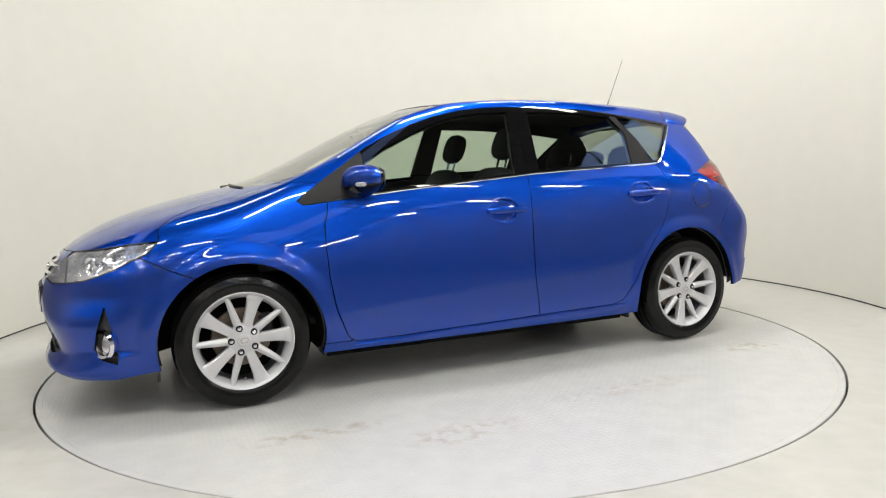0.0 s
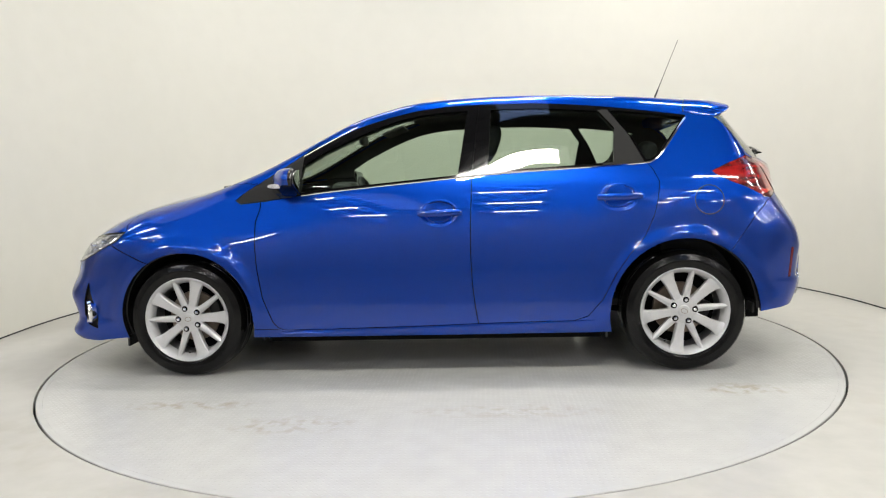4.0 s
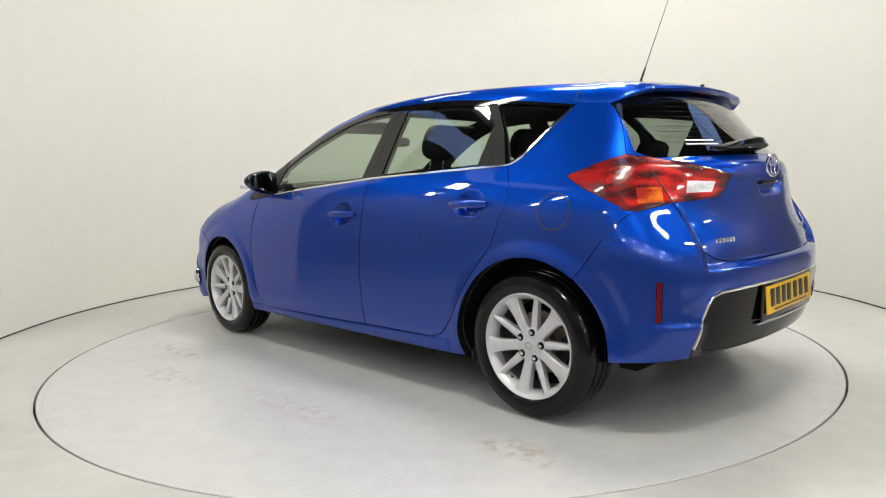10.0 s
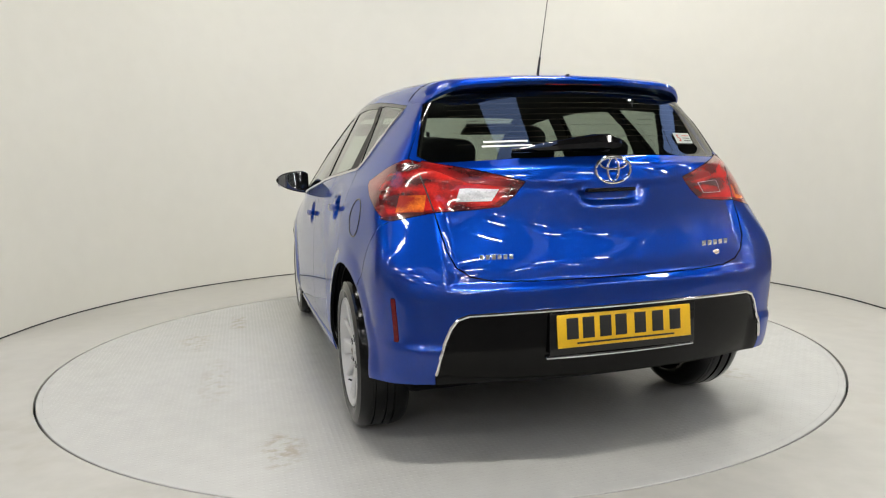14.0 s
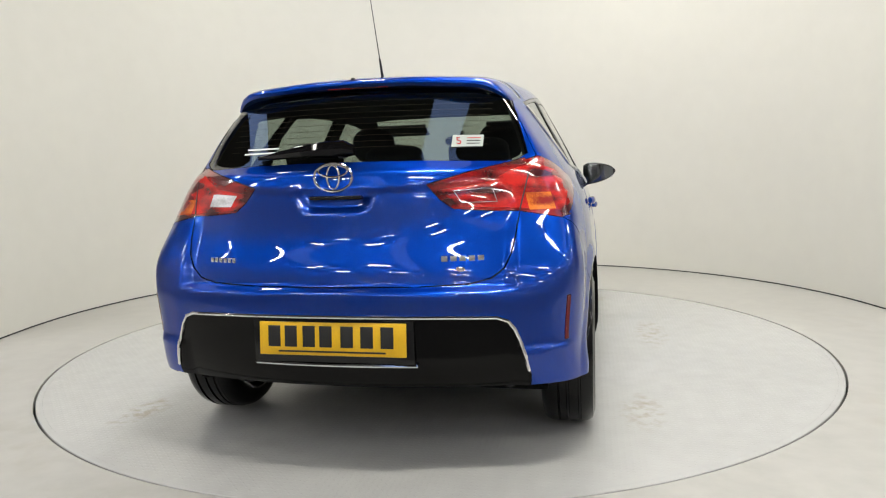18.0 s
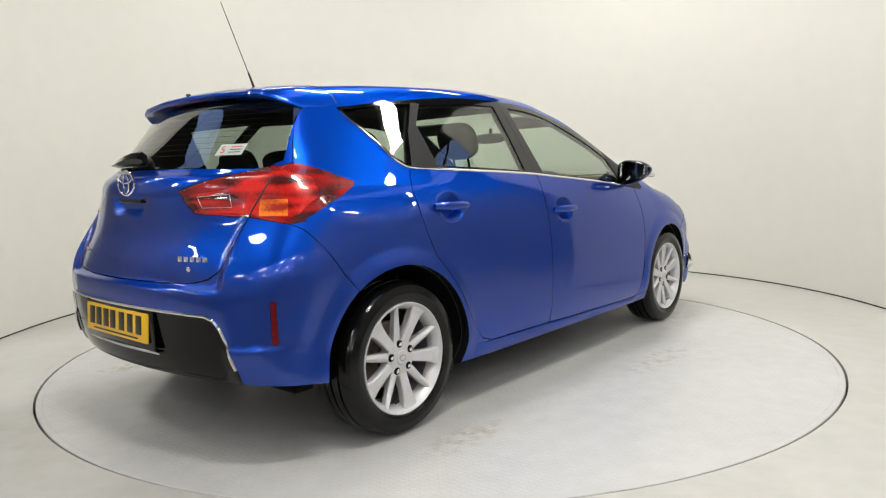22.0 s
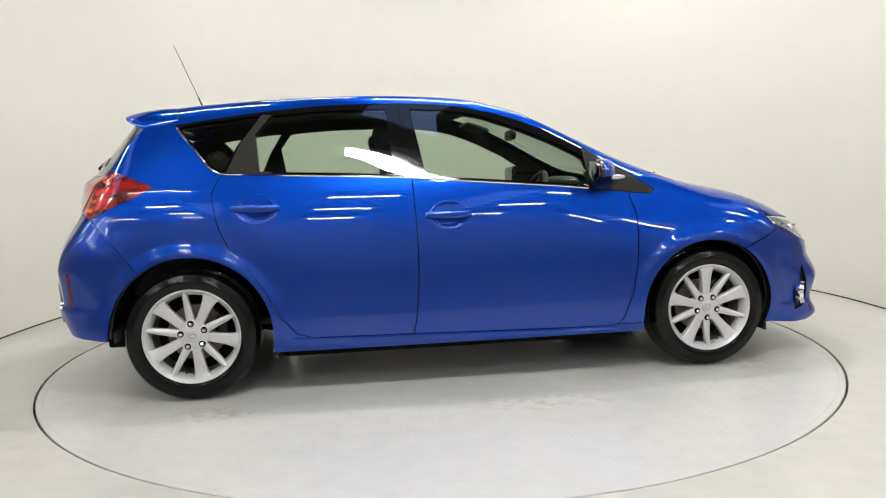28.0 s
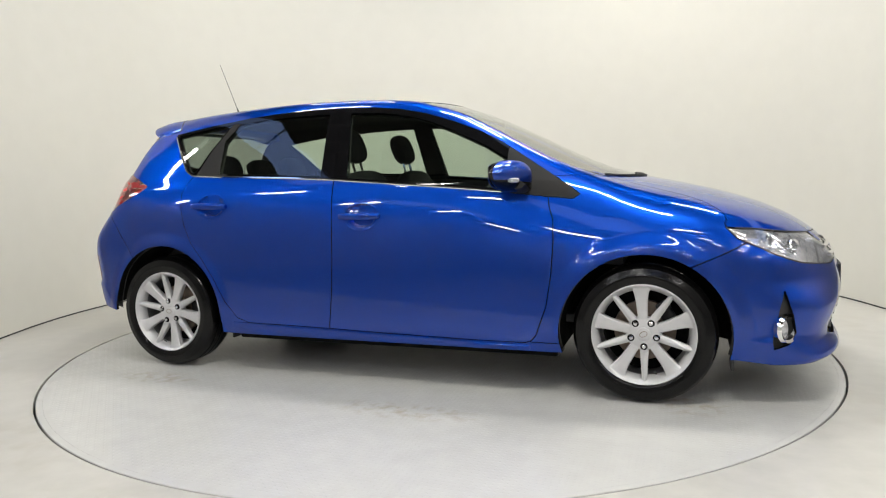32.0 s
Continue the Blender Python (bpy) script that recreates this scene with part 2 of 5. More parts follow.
def blob(centre, size, power=3.0, n=20, m=12, turn=None):
    """A rounded block: a superellipsoid."""
    def sp(v, e):
        return math.copysign(abs(v) ** e, v)
    rings, e = [], 2 / power
    for i in range(1, m):
        la = -math.pi / 2 + math.pi * i / m
        ring = []
        for k in range(n):
            lo = 2 * math.pi * k / n
            q = Vector((sp(math.cos(la), e) * sp(math.cos(lo), e) * size[0] / 2, sp(math.cos(la), e) * sp(math.sin(lo), e) * size[1] / 2, sp(math.sin(la), e) * size[2] / 2))
            ring.append(Vector(centre) + ((turn @ q) if turn else q))
        rings.append(ring)
    return loft(rings)


# ---- the hall ----
R_TABLE, GAP = 2.225, 0.0105
bm = bmesh.new()
inner = [bm.verts.new(((R_TABLE + GAP) * math.cos(a), (R_TABLE + GAP) * math.sin(a), 0)) for a in np.linspace(0, 2 * math.pi, 256, endpoint=False)]
outer = [bm.verts.new((14 * math.cos(a), max(14 * math.sin(a), -2.75), 0)) for a in np.linspace(0, 2 * math.pi, 256, endpoint=False)]
low = [bm.verts.new((v.co.x, v.co.y, -0.06)) for v in inner]
for i in range(256):
    j = (i + 1) % 256
    bm.faces.new((inner[i], outer[i], outer[j], inner[j]))
    bm.faces.new((low[i], inner[i], inner[j], low[j]))
tagged(part("floor", bm, FLOOR, None), "pale grey-beige painted concrete showroom floor with slight gloss", "floor", kind="structure")
# unseen darker floor, added to dim what the lower doors reflect
tagged(part("unseen_floor", box((20.2, 12.4, 0.06), (0, -8.95, -0.03)), UNSEEN_FLOOR, None, smooth=False), "unseen dark grey floor before the pale set, added to darken the car's reflections", "floor", kind="structure")
bm = lathe([(2.0, -0.058), (R_TABLE + GAP + 0.03, -0.058), (R_TABLE + GAP + 0.03, -0.07), (2.0, -0.07)], 128, "Z", closed=True)
tagged(part("pit_ring", bm, PIT, None), "dark recess round the edge of the turntable", "floor gap", kind="structure")

CX, CY, RW = 0.065, 0.65, 3.109
line = [(CX - RW, CY - 0.42), (CX - RW, CY - 0.2)]
line += [(CX - RW * math.cos(a), CY + RW * math.sin(a)) for a in np.linspace(0, math.pi, 96)]
line += [(CX + RW, CY - 0.2), (CX + RW, CY - 0.42)]
bm = bmesh.new()
rows = []
for i, (x, y) in enumerate(line):
    a, b = Vector(line[max(i - 1, 0)]), Vector(line[min(i + 1, len(line) - 1)])
    d = (b - a).normalized()
    ox, oy = x - d.y * 0.15, y + d.x * 0.15
    rows.append([bm.verts.new(p) for p in ((x, y, 0.004), (x, y, 3.9), (ox, oy, 3.9), (ox, oy, 0.004))])
for a, b in zip(rows, rows[1:]):
    for k in range(4):
        bm.faces.new((a[k], a[(k + 1) % 4], b[(k + 1) % 4], b[k]))
bm.faces.new(rows[0])
bm.faces.new(rows[-1])
bmesh.ops.recalc_face_normals(bm, faces=bm.faces)
tagged(part("wall_curved", bm, WALL, None), "smooth cream curved studio wall without corners", "wall", kind="structure")
bm = tube([(x, y, 0.004) for x, y in line], 0.006, 6)
tagged(part("wall_joint", bm, PIT, None), "thin dark joint where the curved wall meets the floor", "joint", kind="structure")
# unseen walls, added to close the hall; their tone brightens the car's flanks
for name, size, at in (("wall_back", (20.4, 0.2, 5.5), (0, -15.1, 2.75)), ("wall_far", (20.4, 0.2, 5.5), (0, 5.1, 2.75)), ("wall_left", (0.2, 20.0, 5.5), (-10.1, -5, 2.75)), ("wall_right", (0.2, 20.0, 5.5), (10.1, -5, 2.75))):
    tagged(part(name, box(size, at), HALL_WALL, None, smooth=False), "plain unseen grey wall added to close the hall", "wall", kind="structure")
bm = box((20.4, 20.4, 0.12), (0, -5, 5.56))
for k in range(76):
    box((20.0, 0.1, 0.05), (0, -14.9 + k * 0.26, 5.48), bm=bm)
tagged(part("ceiling", bm, CEILING, None, smooth=False), "dark brown ribbed sheet roof of the hall", "ceiling", kind="structure")
skylight = None
for x, y in ((0.62, 0.4), (-4.95, 0.4), (6.2, 0.4), (-2.2, -10.2), (3.4, -10.2), (-7.8, -10.2), (9.0, -10.2)):
    if skylight is None:
        skylight = thing("skylight", "long bluish translucent skylight strip in the dark roof", "skylight", pose(x, y, 5.42), group="skylight strips")
        part("sheet", box((0.95, 6.4, 0.01)), SKY_SHEET, skylight, smooth=False)
        for s in (-1, 1):
            part("frame", box((0.05, 6.5, 0.05), (s * 0.5, 0, 0.02)), BLACK, skylight, smooth=False)
        for k in range(4):
            part("crossbar", box((0.95, 0.04, 0.03), (0, -1.9 + 1.28 * k, 0)), BLACK, skylight, smooth=False)
    else:
        copy_thing(skylight, pose(x, y, 5.42))
lamp = None
for tx, ty, tr, tw in TUBES:
    if lamp is None:
        lamp = thing("ceiling_light", "white tube lamp hanging under the dark roof", "ceiling lamp", pose(tx, ty, 4.5, 0, 0, tr), group="tube lamps under the roof")
        part("housing", box((1.56, 0.26, 0.07), (0, 0, 0), 0.012), TUBE_GLOW, lamp)
        for s in (-0.6, 0.6):
            part("hanger", tube([(s, 0, 0.02), (s, 0, 0.97)], 0.006, 6), BLACK, lamp)
    else:
        copy_thing(lamp, pose(tx, ty, 4.5, 0, 0, tr))

far = None
for tx, ty in FAR_TUBES:
    if far is None:
        far = thing("hall_light", "glowing tube lamp far off under the dark roof", "ceiling lamp", pose(tx, ty, 4.6), group="far tube lamps")
        part("housing", box((1.5, 0.2, 0.06), (0, 0, 0.05), 0.01), TUBE_GLOW, far)
        for s in (-0.6, 0.6):
            part("hanger", tube([(s, 0, 0.06), (s, 0, 0.87)], 0.006, 6), BLACK, far)
        part("glowing_tube", box((1.1, 0.13, 0.03), (0, 0, 0.0), 0.01), TUBE_LIT, far, "lit white tube")
    else:
        copy_thing(far, pose(tx, ty, 4.6))

# ---- turntable ----
turntable = thing("turntable", "round pale grey painted turntable flush with the floor, worn and stained", "turntable", pose(0, 0, 0))
bm = lathe([(0.0001, 0), (R_TABLE - 0.03, 0), (R_TABLE - 0.03, -0.05), (0.0001, -0.05)], 256, "Z")
part("deck", bm, DECK, turntable)
part("rim", lathe([(R_TABLE - 0.0295, 0.0), (R_TABLE - 0.003, 0.0), (R_TABLE, -0.003), (R_TABLE, -0.05), (R_TABLE - 0.0295, -0.05)], 256, "Z", closed=True), DECK, turntable, "painted steel rim of the turntable")

# raised lozenges of the tread plate, set crosswise in turn
CELL = 0.0235
reach = int(R_TABLE * 1.02 / CELL)
gi, gj = np.meshgrid(np.arange(-reach, reach + 1), np.arange(-reach, reach + 1))
gi, gj = gi.ravel(), gj.ravel()
mid = np.stack([gi, gj], 1) * CELL
keep = np.hypot(mid[:, 0], mid[:, 1]) < R_TABLE - 0.05
mid, odd = mid[keep], ((gi + gj) % 2 == 1)[keep]
shape = np.array([(-.0125, 0, 0), (-.005, -.0042, 0), (.005, -.0042, 0), (.0125, 0, 0), (.005, .0042, 0), (-.005, .0042, 0), (-.0055, 0, .0011), (.0055, 0, .0011)])
diag = math.sqrt(.5)
uu, vv = shape[:, 0], shape[:, 1]
dirs = np.where(odd, -1.0, 1.0)
pts = np.empty((len(mid), 8, 3))
pts[:, :, 0] = mid[:, None, 0] + diag * (uu[None] - dirs[:, None] * vv[None])
pts[:, :, 1] = mid[:, None, 1] + diag * (dirs[:, None] * uu[None] + vv[None])
pts[:, :, 2] = shape[None, :, 2] - .0001
base_ids = (np.arange(len(mid)) * 8)[:, None]
tris = np.concatenate([base_ids + np.array(f)[None] for f in ((0, 1, 6), (1, 2, 7), (1, 7, 6), (2, 3, 7), (3, 4, 7), (4, 5, 6), (4, 6, 7), (5, 0, 6))])
data = bpy.data.meshes.new("tread")
data.vertices.add(len(mid) * 8)
data.vertices.foreach_set("co", pts.ravel())
data.loops.add(len(tris) * 3)
data.loops.foreach_set("vertex_index", tris.ravel().astype(np.int32))
data.polygons.add(len(tris))
data.polygons.foreach_set("loop_start", (np.arange(len(tris)) * 3).astype(np.int32))
data.polygons.foreach_set("use_smooth", [True] * len(tris))
data.materials.append(DECK)
data.update(calc_edges=True)
tread = new("tread", data)
tread.parent = turntable
tagged(tread, "raised lozenges of the painted tread plate", kind="stuff")

# ---- the car's form ----
def spline(xs, ys):
    """A natural cubic through a few knots."""
    xs, ys = np.array(xs, float), np.array(ys, float)
    n, h = len(xs), np.diff(xs)
    a, b = np.eye(n), np.zeros(n)
    for i in range(1, n - 1):
        a[i, i - 1:i + 2] = h[i - 1], 2 * (h[i - 1] + h[i]), h[i]
        b[i] = 6 * ((ys[i + 1] - ys[i]) / h[i] - (ys[i] - ys[i - 1]) / h[i - 1])
    m = np.linalg.solve(a, b)

    def value(x):
        x = np.clip(np.asarray(x, float), xs[0], xs[-1])
        i = np.clip(np.searchsorted(xs, x) - 1, 0, n - 2)
        l, r, w = x - xs[i], xs[i + 1] - x, h[i]
        return (m[i] * r ** 3 + m[i + 1] * l ** 3) / (6 * w) + (ys[i] / w - m[i] * w / 6) * r + (ys[i + 1] / w - m[i + 1] * w / 6) * l
    return value


def hermite(xs, ys):
    """A monotone curve through a few knots, for profiles with steps."""
    xs, ys = np.array(xs, float), np.array(ys, float)
    h = np.diff(xs)
    d = np.diff(ys) / h
    m = np.concatenate([[d[0]], np.where(d[1:] * d[:-1] > 0, 2 * d[1:] * d[:-1] / (d[1:] + d[:-1] + 1e-12), 0), [d[-1]]])

    def value(x):
        x = np.clip(np.asarray(x, float), xs[0], xs[-1])
        i = np.clip(np.searchsorted(xs, x) - 1, 0, len(xs) - 2)
        t = (x - xs[i]) / h[i]
        return ys[i] * (1 + 2 * t) * (1 - t) ** 2 + m[i] * h[i] * t * (1 - t) ** 2 + ys[i + 1] * t * t * (3 - 2 * t) + m[i + 1] * h[i] * t * t * (t - 1)
    return value


def step(a, b, x):
    t = np.clip((np.asarray(x, float) - a) / (b - a), 0, 1)
    return t * t * (3 - 2 * t)


def smax(a, b, k):
    h = np.maximum(k - np.abs(a - b), 0) / k
    return np.maximum(a, b) + h ** 3 * k / 6


# the car's form: x ahead from the middle of the wheelbase, y to its left, z up from the floor
plan = spline((-2.1, -1.9, -1.7, -1.42, -1.0, -0.3, 0.4, 1.0, 1.35, 1.7, 2.0, 2.25), (0.755, 0.787, 0.813, 0.848, 0.866, 0.874, 0.876, 0.872, 0.862, 0.835, 0.79, 0.73))
section = spline((0.1, 0.2, 0.3, 0.45, 0.6, 0.75, 0.84, 0.9, 0.96, 1.02, 1.1, 1.2, 1.3, 1.4, 1.5), (-0.09, -0.052, -0.03, -0.014, -0.003, 0.0, -0.006, -0.016, -0.038, -0.067, -0.108, -0.158, -0.21, -0.264, -0.323))
# the doors: widest low down, leaning in above, with a crease under the windows
door_section = spline((0.1, 0.2, 0.3, 0.4, 0.5, 0.6, 0.7, 0.8, 0.87, 0.92, 0.96, 1.02, 1.1, 1.2, 1.3, 1.4, 1.5), (-0.07, -0.022, 0.006, 0.0105, 0.0095, 0.006, -0.001, -0.0125, -0.0245, -0.036, -0.048, -0.0735, -0.1115, -0.1595, -0.2105, -0.264, -0.323))
ridge = spline((-1.95, -1.75, -1.55, -1.23, -0.9, -0.42, 0.0, 0.2, 0.42, 0.72, 1.0, 1.18, 1.3, 1.42, 1.58, 1.75, 1.92, 2.05, 2.15, 2.3), (1.29, 1.362, 1.408, 1.447, 1.468, 1.481, 1.466, 1.442, 1.369, 1.224, 1.09, 1.027, 0.998, 0.972, 0.934, 0.886, 0.828, 0.769, 0.697, 0.54))
tail = hermite((0.15, 0.24, 0.32, 0.42, 0.54, 0.62, 0.7, 0.8, 0.9, 1.0, 1.05, 1.085, 1.13, 1.22, 1.31, 1.36, 1.46), (-1.8, -1.93, -2.005, -2.03, -2.042, -2.05, -2.042, -2.015, -1.985, -1.958, -1.942, -1.905, -1.866, -1.787, -1.709, -1.665, -1.575))
swell = spline((0.2, 0.35, 0.5, 0.65, 0.78, 0.9, 1.0, 1.08, 1.2, 1.36), (-0.06, -0.1, -0.118, -0.105, -0.04, 0.07, 0.13, 0.172, 0.15, 0.1))
nose = hermite((0.12, 0.17, 0.22, 0.3, 0.42, 0.52, 0.6, 0.68, 0.76, 0.9), (1.98, 2.11, 2.178, 2.14, 2.17, 2.185, 2.175, 2.14, 2.07, 1.9))


def dent(x, z):
    """The hollows behind the door handles."""
    y = 0
    for hx, hz in ((-0.055, 0.842), (-0.97, 0.9)):
        y = y + step(1.0, 0.75, ((x - hx) / 0.076) ** 2 + ((z - hz) / 0.052) ** 2)
    return y


def flank(x, z):
    w = (0.4 * step(-1.9, -1.5, x) + 0.6 * step(-1.25, -0.75, x)) * step(1.5, 1.1, x)
    w = w + (1 - w) * step(0.96, 1.06, z)
    return plan(x) + section(z) * (1 - w) + door_section(z) * w


def side_y(x, z):
    y = flank(x, z)
    y = y - 0.08 * step(0.4, 1.4, x) * step(0.62, 1.12, z)
    y = y - 0.066 * np.clip((-0.5 - x) / 1.05, 0, 1.3) ** 1.6 * np.clip((z - 1.0) / 0.35, 0, 1.3)
    y = y - 0.06 * step(-0.8, 1.1, x) * np.clip((z - 1.0) / 0.3, 0, 1.3) + 0.03 * step(-1.5, -1.7, x) * step(0.45, 0.25, z) + 0.02 * step(-1.5, -1.75, x) * step(0.86, 0.68, z)
    for wx in (-1.3, 1.3):
        r = np.hypot(x - wx, z - 0.31)
        y = y + 0.012 * step(0.46, 0.385, r) * step(0.2, 0.35, z)
    y = y + 0.016 * step(0.318, 0.285, z) * step(1.68, 1.85, x)
    y = y - 0.055 * dent(x, z)
    return y


def top_z(x, y):
    y = np.abs(y)
    xs = x + (0.3 - 0.14 * step(0.1, 0.4, x)) * step(-0.3, 0.5, x) * y ** 2
    return ridge(xs) - (0.085 - 0.015 * step(1.2, 1.6, x) - 0.05 * step(0.15, 0.45, x) * step(1.4, 1.0, x)) * y ** 2


def tail_x(y, z):
    y = np.abs(y)
    cup = 0.03 * step(0.165, 0.1, y + 0.5 * np.maximum(0.985 - z, 0)) * step(0.905, 0.94, z) * step(0.992, 0.966, z)
    inset = 0.03 * step(0.625, 0.565, y) * step(0.645, 0.675, z) * step(1.0, 0.8, z)
    brow = 0.008 * step(0.962, 0.998, z - 0.05 * y) * step(0.66, 0.35, y) * step(1.09, 1.04, z)
    lip = 0.014 * step(0.47, 0.44, z) * step(0.58, 0.66, y) - 0.006 * step(0.44, 0.5, z) * step(0.64, 0.56, z) * step(0.62, 0.7, y)
    return cup + inset - brow - lip + tail(z) + (0.31 + swell(z)) * y ** 2 + 0.1 * y ** 4


def nose_x(y, z):
    y = np.abs(y)
    return nose(z) - (0.19 + 0.17 * step(0.42, 0.56, z)) * y ** 2 - 0.2 * y ** 4


def body(x, y, z):
    """Below nought inside the car's skin, above nought outside."""
    a = y - side_y(x, z)
    b = (z - top_z(x, y)) * 0.92
    f = smax(a, b, 0.09 + 0.11 * step(1.0, 1.5, x))
    f = smax(f, (tail_x(y, z) - x) * 0.9, 0.11 - 0.04 * step(1.05, 1.2, z) + 0.08 * step(0.78, 0.6, z))
    return smax(f, x - nose_x(y, z), 0.22)
def normal_of(p):
    x, y, z = p[:, 0], np.abs(p[:, 1]), p[:, 2]
    e = 1e-3
    g = np.stack([body(x + e, y, z) - body(x - e, y, z), body(x, y + e, z) - body(x, np.maximum(y - e, -e), z), body(x, y, z + e) - body(x, y, z - e)], 1)
    g[y < 1e-6, 1] = 0
    return g / np.linalg.norm(g, axis=1)[:, None]


def skin():
    """Half of the car's skin as points and triangles: rays from a spine to the form."""
    na, nb, nc = 300, 56, 92
    A, B, C = np.linspace(-1, 1, na + 1), np.linspace(0, 1, nb + 1), np.linspace(0, 1, nc + 1)
    points, index, tris = [], {}, []

    def vert(a, b, c):
        key = (a, b, c)
        if key not in index:
            index[key] = len(points)
            points.append((A[a], B[b], C[c]))
        return index[key]

    def quad(p, q, r, s):
        tris.extend(((p, q, r), (p, r, s)))
    for a in range(na):
        for c in range(nc):
            quad(vert(a + 1, nb, c), vert(a, nb, c), vert(a, nb, c + 1), vert(a + 1, nb, c + 1))
        for b in range(nb):
            quad(vert(a, b, nc), vert(a + 1, b, nc), vert(a + 1, b + 1, nc), vert(a, b + 1, nc))
    for b in range(nb):
        for c in range(nc):
            quad(vert(na, b, c), vert(na, b + 1, c), vert(na, b + 1, c + 1), vert(na, b, c + 1))
            quad(vert(0, b + 1, c), vert(0, b, c), vert(0, b, c + 1), vert(0, b + 1, c + 1))
    u = np.array(points)
    s = np.stack([u[:, 0] * 1.25, 0 * u[:, 0], 0.15 + 0.6 * u[:, 2]], 1)
    d = np.stack([u[:, 0] * 2.15, u[:, 1] * 0.9, 0.15 + 1.35 * u[:, 2]], 1) - s
    lo, hi = np.zeros(len(u)), np.full(len(u), 1.7)
    for _ in range(24):
        m = (lo + hi) / 2
        q = s + d * m[:, None]
        inside = body(q[:, 0], q[:, 1], q[:, 2]) < 0
        lo, hi = np.where(inside, m, lo), np.where(inside, hi, m)
    return s + d * hi[:, None], np.array(tris)


def inside(poly, px, py):
    """Which points lie inside a polygon."""
    poly = np.array(poly, float)
    hit = np.zeros(len(px), bool)
    for (ax, ay), (bx, by) in zip(poly, np.roll(poly, -1, 0)):
        if ay == by:
            continue
        cross = ((ay > py) != (by > py)) & (px < (bx - ax) * (py - ay) / (by - ay) + ax)
        hit ^= cross
    return hit


def cut(v, t, poly, axes, keep, closed=True, over=0.02):
    """Splits the triangles along an outline that is seen along one axis; keep says which triangles it reaches."""
    pts = [np.array(p, float) for p in poly]
    segs = list(zip(pts, pts[1:] + pts[:1])) if closed else list(zip(pts, pts[1:]))
    for p, q in segs:
        d = q - p
        length = np.hypot(*d)
        if length < 1e-6:
            continue
        d = d / length
        w = v[:, axes]
        tri = w[t]
        near = (tri.max(1) > np.minimum(p, q) - over - 0.002).all(1) & (tri.min(1) < np.maximum(p, q) + over + 0.002).all(1)
        ids = np.where(near)[0]
        if not len(ids):
            continue
        ids = ids[keep(v[t[ids]].mean(1))]
        if not len(ids):
            continue
        side = {}
        new_v, edge_v, out, dead = [], {}, [], []
        base = len(v)
        for i in ids:
            tv = t[i]
            f = []
            for k in tv:
                if k not in side:
                    r = w[k] - p
                    val = r[0] * d[1] - r[1] * d[0]
                    side[k] = 0.0 if abs(val) < 4e-4 else val
                f.append(side[k])
            cuts = []
            for k in range(3):
                a, b = tv[k], tv[(k + 1) % 3]
                fa, fb = side[a], side[b]
                if fa * fb < 0:
                    m = fa / (fa - fb)
                    x = w[a] + (w[b] - w[a]) * m
                    along = (x - p) @ d
                    if -over < along < length + over:
                        key = (min(a, b), max(a, b))
                        if key not in edge_v:
                            edge_v[key] = base + len(new_v)
                            new_v.append(v[a] + (v[b] - v[a]) * m)
                        cuts.append((k, edge_v[key]))
        if not edge_v:
            continue
        v = np.concatenate([v, np.array(new_v)])
        # every triangle that owns a split edge is split too
        hot = np.zeros(len(v), bool)
        for a, b in edge_v:
            hot[a] = hot[b] = True
        for i in np.where(hot[t].sum(1) >= 2)[0]:
            tv = [int(k) for k in t[i]]
            mids = [edge_v.get((min(tv[k], tv[(k + 1) % 3]), max(tv[k], tv[(k + 1) % 3]))) for k in range(3)]
            n = sum(m is not None for m in mids)
            if n == 0:
                continue
            dead.append(i)
            if n == 1:
                k = next(j for j in range(3) if mids[j] is not None)
                a, b, c = tv[k], tv[(k + 1) % 3], tv[(k + 2) % 3]
                out += [(a, mids[k], c), (mids[k], b, c)]
            elif n == 2:
                k = next(j for j in range(3) if mids[j] is None)
                a, b, c = tv[k], tv[(k + 1) % 3], tv[(k + 2) % 3]
                m1, m2 = mids[(k + 1) % 3], mids[(k + 2) % 3]
                out += [(a, b, m1), (a, m1, m2), (m1, c, m2)]
            else:
                a, b, c = tv
                out += [(a, mids[0], mids[2]), (mids[0], b, mids[1]), (mids[1], c, mids[2]), tuple(mids)]
        alive = np.ones(len(t), bool)
        alive[dead] = False
        t = np.concatenate([t[alive], np.array(out, int)])
    return v, t


# outlines of the panels: side ones as (x, z), rear and front ones as (y, z), top ones as (x, y)
DLO = [(1.02, .934), (.99, .914), (.855, .927), (.68, .951), (.506, .969), (.216, .993), (-.075, 1.016), (-.252, 1.031), (-.517, 1.045), (-.815, 1.057), (-1.117, 1.071), (-1.155, 1.078), (-1.2, 1.108), (-1.262, 1.184), (-1.35, 1.291), (-1.368, 1.318),
       (-1.292, 1.329), (-1.168, 1.347), (-1.012, 1.367), (-.857, 1.385), (-.702, 1.398), (-.549, 1.406), (-.274, 1.409), (-.091, 1.403), (.062, 1.387), (.215, 1.354), (.368, 1.306), (.52, 1.246), (.642, 1.185), (.758, 1.11), (.873, 1.037), (.98, .966)]
FRONT_PANE = [(.685, .965), (.665, 1.11), (.55, 1.178), (.366, 1.262), (.25, 1.308), (.154, 1.338), (.05, 1.358), (-.06, 1.371), (-.21, 1.376), (-.155, 1.036), (-.075, 1.03), (.216, 1.007), (.506, .983)]
REAR_PANE = [(-.312, 1.049), (-.337, 1.378), (-.549, 1.376), (-.702, 1.37), (-.905, 1.352), (-.979, 1.258), (-.957, 1.079), (-.815, 1.072), (-.517, 1.06)]
